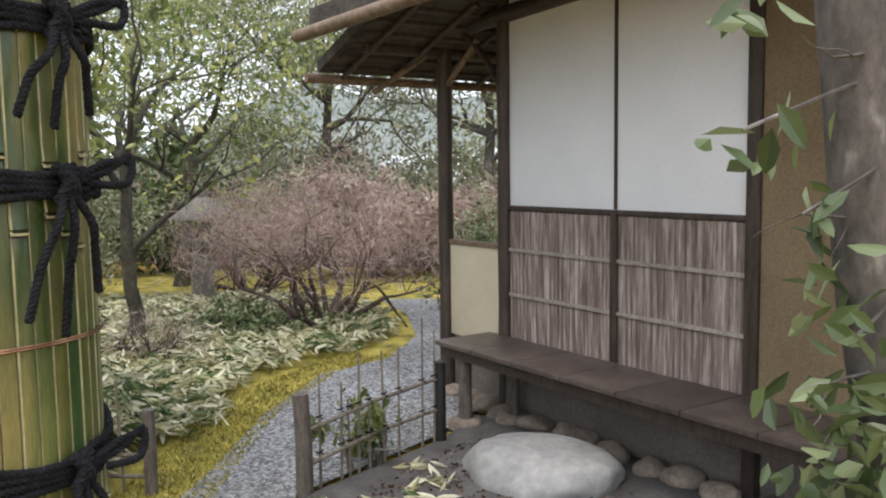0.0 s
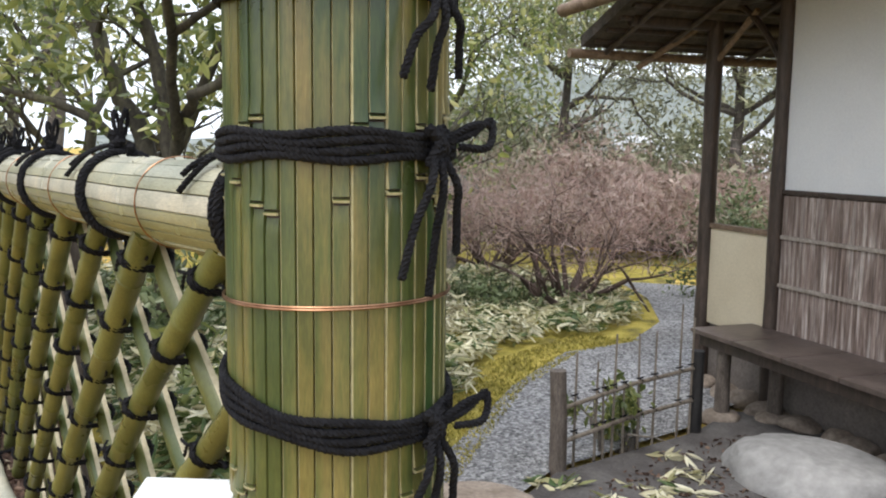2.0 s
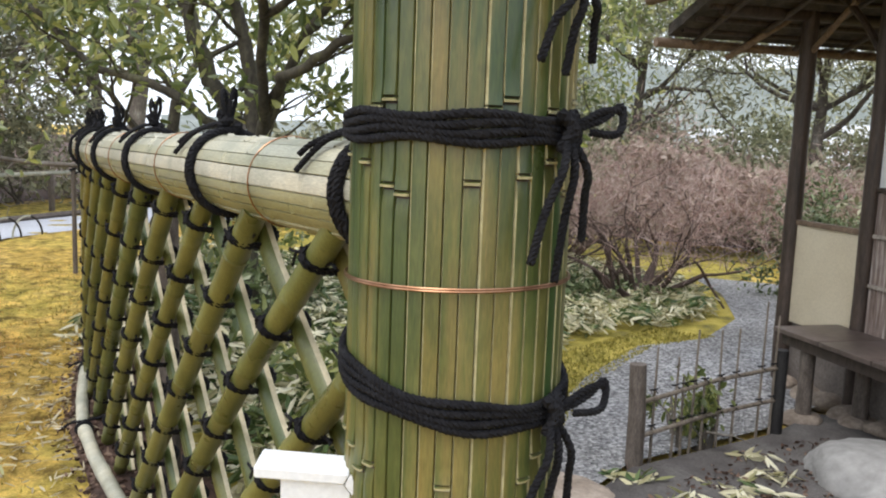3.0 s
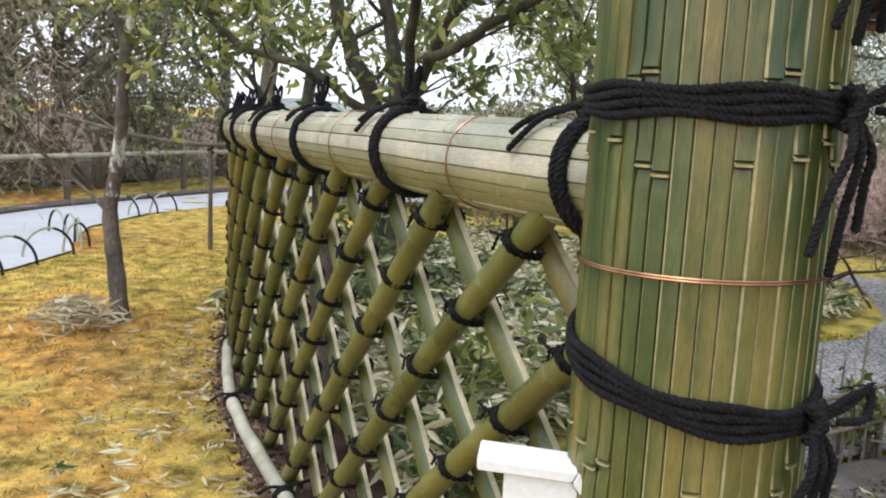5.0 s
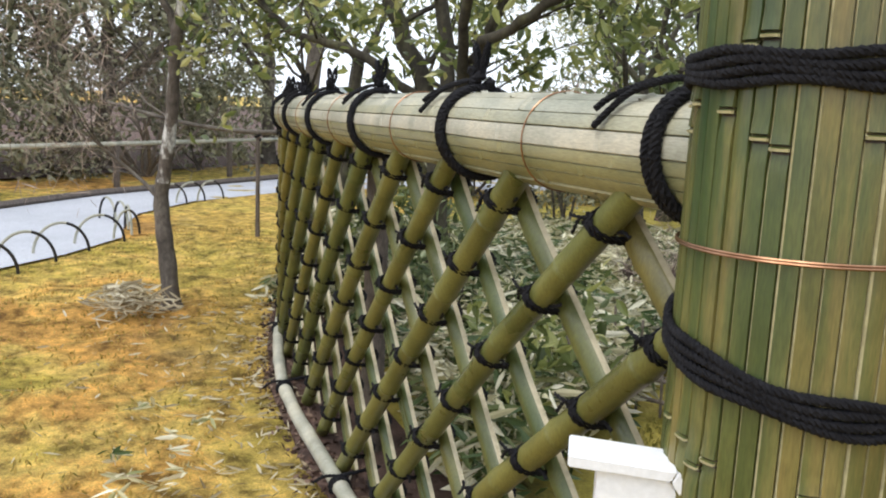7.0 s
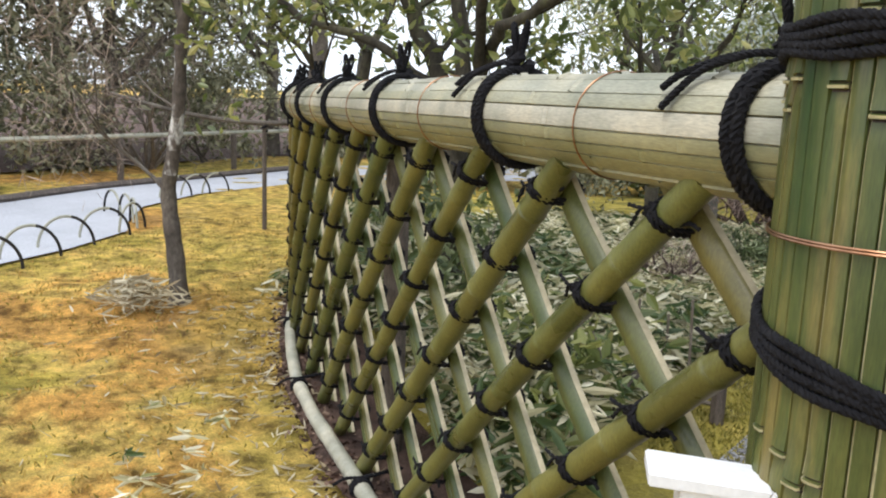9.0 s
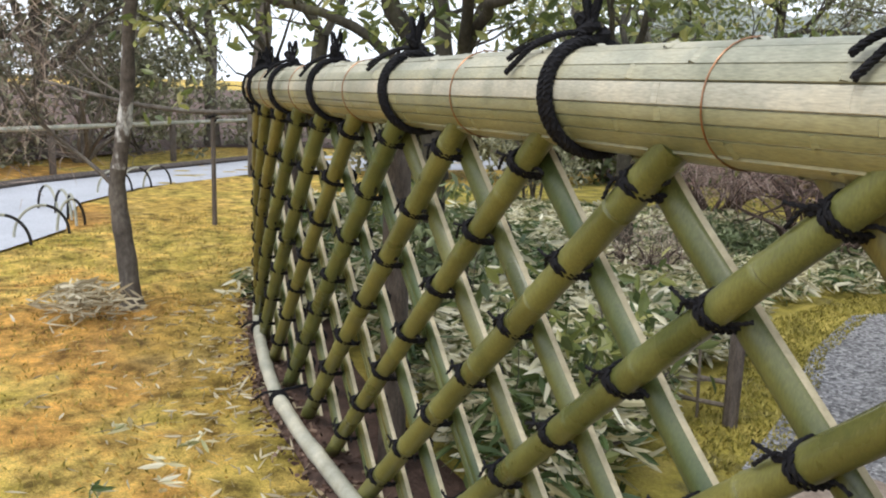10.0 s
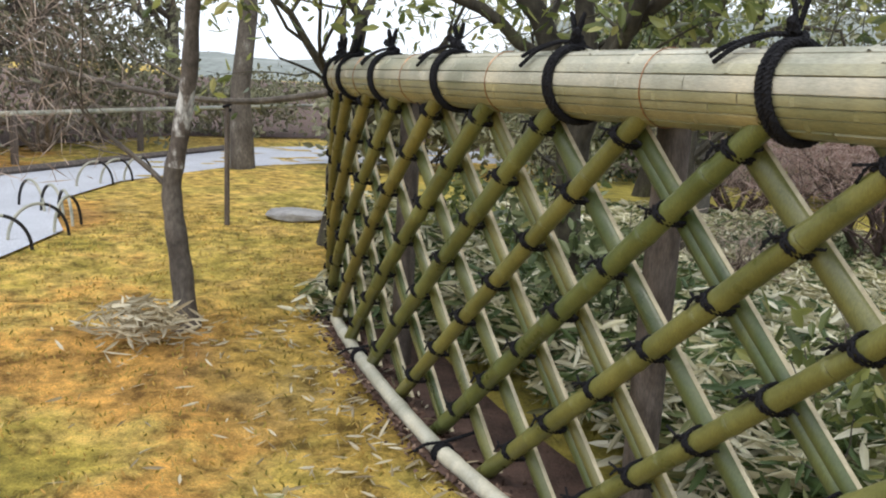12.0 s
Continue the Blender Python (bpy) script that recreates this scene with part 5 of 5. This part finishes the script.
for x, y, h, rad, mat, nm in ((-13, 3, 5.5, 2.2, M_GREY_GREEN, 0), (-14, 6.5, 6.5, 2.4, M_HAZED_PINE, 1), (-13.5, 9.5, 5.5, 2.2, M_GREY_GREEN, 0), (-13.2, 13.4, 6.5, 2.2, M_HAZED_PINE, 1), (-16, 10.5, 7.5, 2.8, M_HAZED_PINE, 1), (-15.5, 1, 7, 2.6, M_HAZED_PINE, 1),
                            (-17, 11, 8, 3, M_DARKGREEN, 0), (-12, -1.5, 6, 2.3, M_DARKGREEN, 0), (-17.5, 5, 8, 3, M_GREY_GREEN, 0)):
    tree("tall pine at the wood's edge" if nm else "leafy evergreen tree at the wood's edge", (x, y, 0), h, (rad, rad, h * 0.36), 70 + k, mat, 7500, 0.17, 44, 0.15, (rnd.uniform(-0.3, 0.3), 0), M_TRUNK, 0.5,
         0.12 if nm else 0.42, "pine_tree" if nm else "tree")
    k += 1
for x, y, rx, rz, mat in ((-12.6, 5, 1.5, 1.0, M_GREY_GREEN), (-13, 8, 1.6, 1.1, M_GREY_GREEN), (-12.6, 11, 1.6, 1.1, M_GREY_GREEN), (-13, 2, 1.6, 0.9, M_DARKGREEN), (-12.5, 14.5, 1.8, 0.7, M_GREY_GREEN),
                         (-12.5, -1, 1.6, 1.0, M_GREY_GREEN), (-6, 14, 1.6, 1.0, M_BROWNLEAF), (-2, 14.5, 1.8, 0.9, M_GREY_GREEN), (2.2, 13, 1.5, 0.8, M_GREY_GREEN)):
    bush("loose mixed shrub at the wood's edge", (x, y, 0), (rx, rx * 0.8, rz), 90 + k, mat, 3200, 0.12, 30)
    k += 1
for x, y, rx, rz, mat in ((-9, 20, 3.2, 0.9, M_GREY_GREEN), (-5.5, 21, 3, 1.8, M_HAZED_PINE), (-2.5, 20.5, 2.6, 1.5, M_GREY_GREEN), (0.3, 21.5, 2.8, 1.4, M_HAZED_PINE), (3, 21, 2.6, 1.5, M_GREY_GREEN), (6, 20, 3, 2.2, M_HAZED_PINE),
                         (-4.6, 12.5, 1.6, 1.0, M_DARKGREEN), (-1.2, 11.6, 1.2, 0.75, M_BROWNLEAF), (-0.2, 12.6, 1.3, 0.65, M_GREY_GREEN), (1.8, 10.2, 1.0, 0.7, M_GREY_GREEN), (-7, 11.5, 1.6, 0.8, M_GREY_GREEN),
                         (-16, 4, 3, 2.2, M_HAZED_PINE), (-16.5, 8, 3, 2.2, M_GREY_GREEN), (-16, 13, 3.2, 2.2, M_GREY_GREEN), (-16, 0, 3, 2.2, M_GREY_GREEN)):
    bush("broad dense evergreen mass closing the garden", (x, y, 0), (rx, rx * 0.7, rz), 150 + k, mat, 4200, 0.16, 36)
    k += 1
bare_shrub("leafless reddish tree beyond the road", (-12.3, 9.4, 0), 4.2, 2.6, 120, 2600, M_STICK, M_BROWNLEAF)
tree("tall straight pine beside the gravel road", (-8.95, 9.75, 0), 9.5, (2.4, 2.4, 1.6), 121, M_HAZED_PINE, 5000, 0.16, 34, 0.14, (-0.15, 0.1), M_TRUNK, 0.66, 0.12, "pine_tree")

# far roofs and the wooded hills
for x, y, w, h in ((-1.2, 27, 3.0, 2.0), (3.0, 30, 4.5, 2.3), (0.8, 26, 2.0, 1.4)):
    b2 = thing("far_building", "far low building with a pale tiled roof", "building", "far buildings", (x, y, 0))
    part("wall", box(bmesh.new(), (w * 0.85, 2, h * 0.6), pose(0, 0, h * 0.3)), M_OCHRE, b2)
    bm = bmesh.new()
    vs = [[bm.verts.new((xx, yy, zz)) for yy, zz in ((-1.5, h * 0.58), (0, h), (1.5, h * 0.58))] for xx in (-w / 2, w / 2)]
    for q in range(2):
        bm.faces.new((vs[0][q], vs[1][q], vs[1][q + 1], vs[0][q + 1]))
    bm.faces.new(vs[0])
    bm.faces.new(list(reversed(vs[1])))
    bm.faces.new((vs[0][0], vs[0][2], vs[1][2], vs[1][0]))
    bmesh.ops.recalc_face_normals(bm, faces=bm.faces)
    part("roof", bm, M_FARROOF, b2)
bm = bmesh.new()
rows = []
for q in range(81):
    a = radians(-40 + 170 * q / 80)
    fall = min(1.0, max(0.2, (114 - math.degrees(a)) / 12))
    top = fall * 14 + 6 * fall * noise.noise((q * 0.09, 2, 0)) + 1.2 * noise.noise((q * 0.6, 5, 0))
    rows.append([bm.verts.new((95 * math.cos(a) * (1 + 0.15 * j), 95 * math.sin(a) * (1 + 0.15 * j), (-2, top * 0.6, top, -2)[j])) for j in range(4)])
for p, q in zip(rows, rows[1:]):
    for j in range(3):
        bm.faces.new((p[j], q[j], q[j + 1], p[j + 1]))
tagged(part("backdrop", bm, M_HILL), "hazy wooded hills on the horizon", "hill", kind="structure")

# foreground tree by the hut, close to the first standpoint
rng = np.random.default_rng(140)
ft = thing("path_side_tree", "smooth grey tree with drooping glossy leaves", "tree", at=(0.95, 1.25, 0))
bm = bmesh.new()
tube(bm, arc([(0.12, 0, -0.05), (0.04, 0, 0.7), (-0.055, 0, 1.26), (-0.115, 0, 1.84), (-0.18, 0, 2.5), (-0.22, 0, 3.2)], 4), [0.062 - 0.0005 * q + 0.002 * math.sin(q * 1.7) for q in range(21)], 14)
tube(bm, arc([(0.03, 0, 0.8), (0.09, 0.02, 1.3), (0.05, 0.05, 1.9), (0.02, 0.05, 2.9)], 4), 0.045, 10)
for z, dx, ln in ((1.75, -0.5, 0.36), (1.45, -0.6, 0.34), (1.2, -0.5, 0.3), (1.05, -0.4, 0.24), (0.9, -0.4, 0.24)):
    limbs(bm, rng, (-0.03, -0.02, z - 0.06), (dx, -0.25, 0.1), ln * 0.45, 0.005, 1, 0.4, -0.1)
for x, z in ((-0.27, 1.78), (-0.28, 1.56), (-0.18, 1.42), (-0.1, 1.2), (-0.07, 1.0), (-0.08, 0.8)):
    tube(bm, arc([(-0.04, 0, z + 0.1), (x * 0.5, -0.06, z + 0.07), (x - 0.04, -0.1, z)], 4), 0.0035, 5)
part("trunk", bm, M_GREYBARK, ft)
cs, n = [], 0
for x, y, z, sx, sz, q in ((-0.29, -0.1, 1.76, 0.04, 0.03, 9), (-0.28, -0.1, 1.53, 0.05, 0.025, 12), (-0.2, -0.1, 1.42, 0.03, 0.03, 8), (-0.15, -0.1, 1.3, 0.03, 0.04, 10), (-0.13, -0.12, 1.14, 0.06, 0.06, 40), (-0.11, -0.12, 0.98, 0.075, 0.09, 110), (-0.1, -0.1, 0.8, 0.09, 0.12, 120)):
    cs.append(rng.normal(0, 1, (q, 3)) * np.array([sx, 0.08, sz]) + np.array([x, y, z]))
leaves("foliage", np.concatenate(cs), 0.072, M_DARKGREEN, rng, ft, 0.42, 0.5)
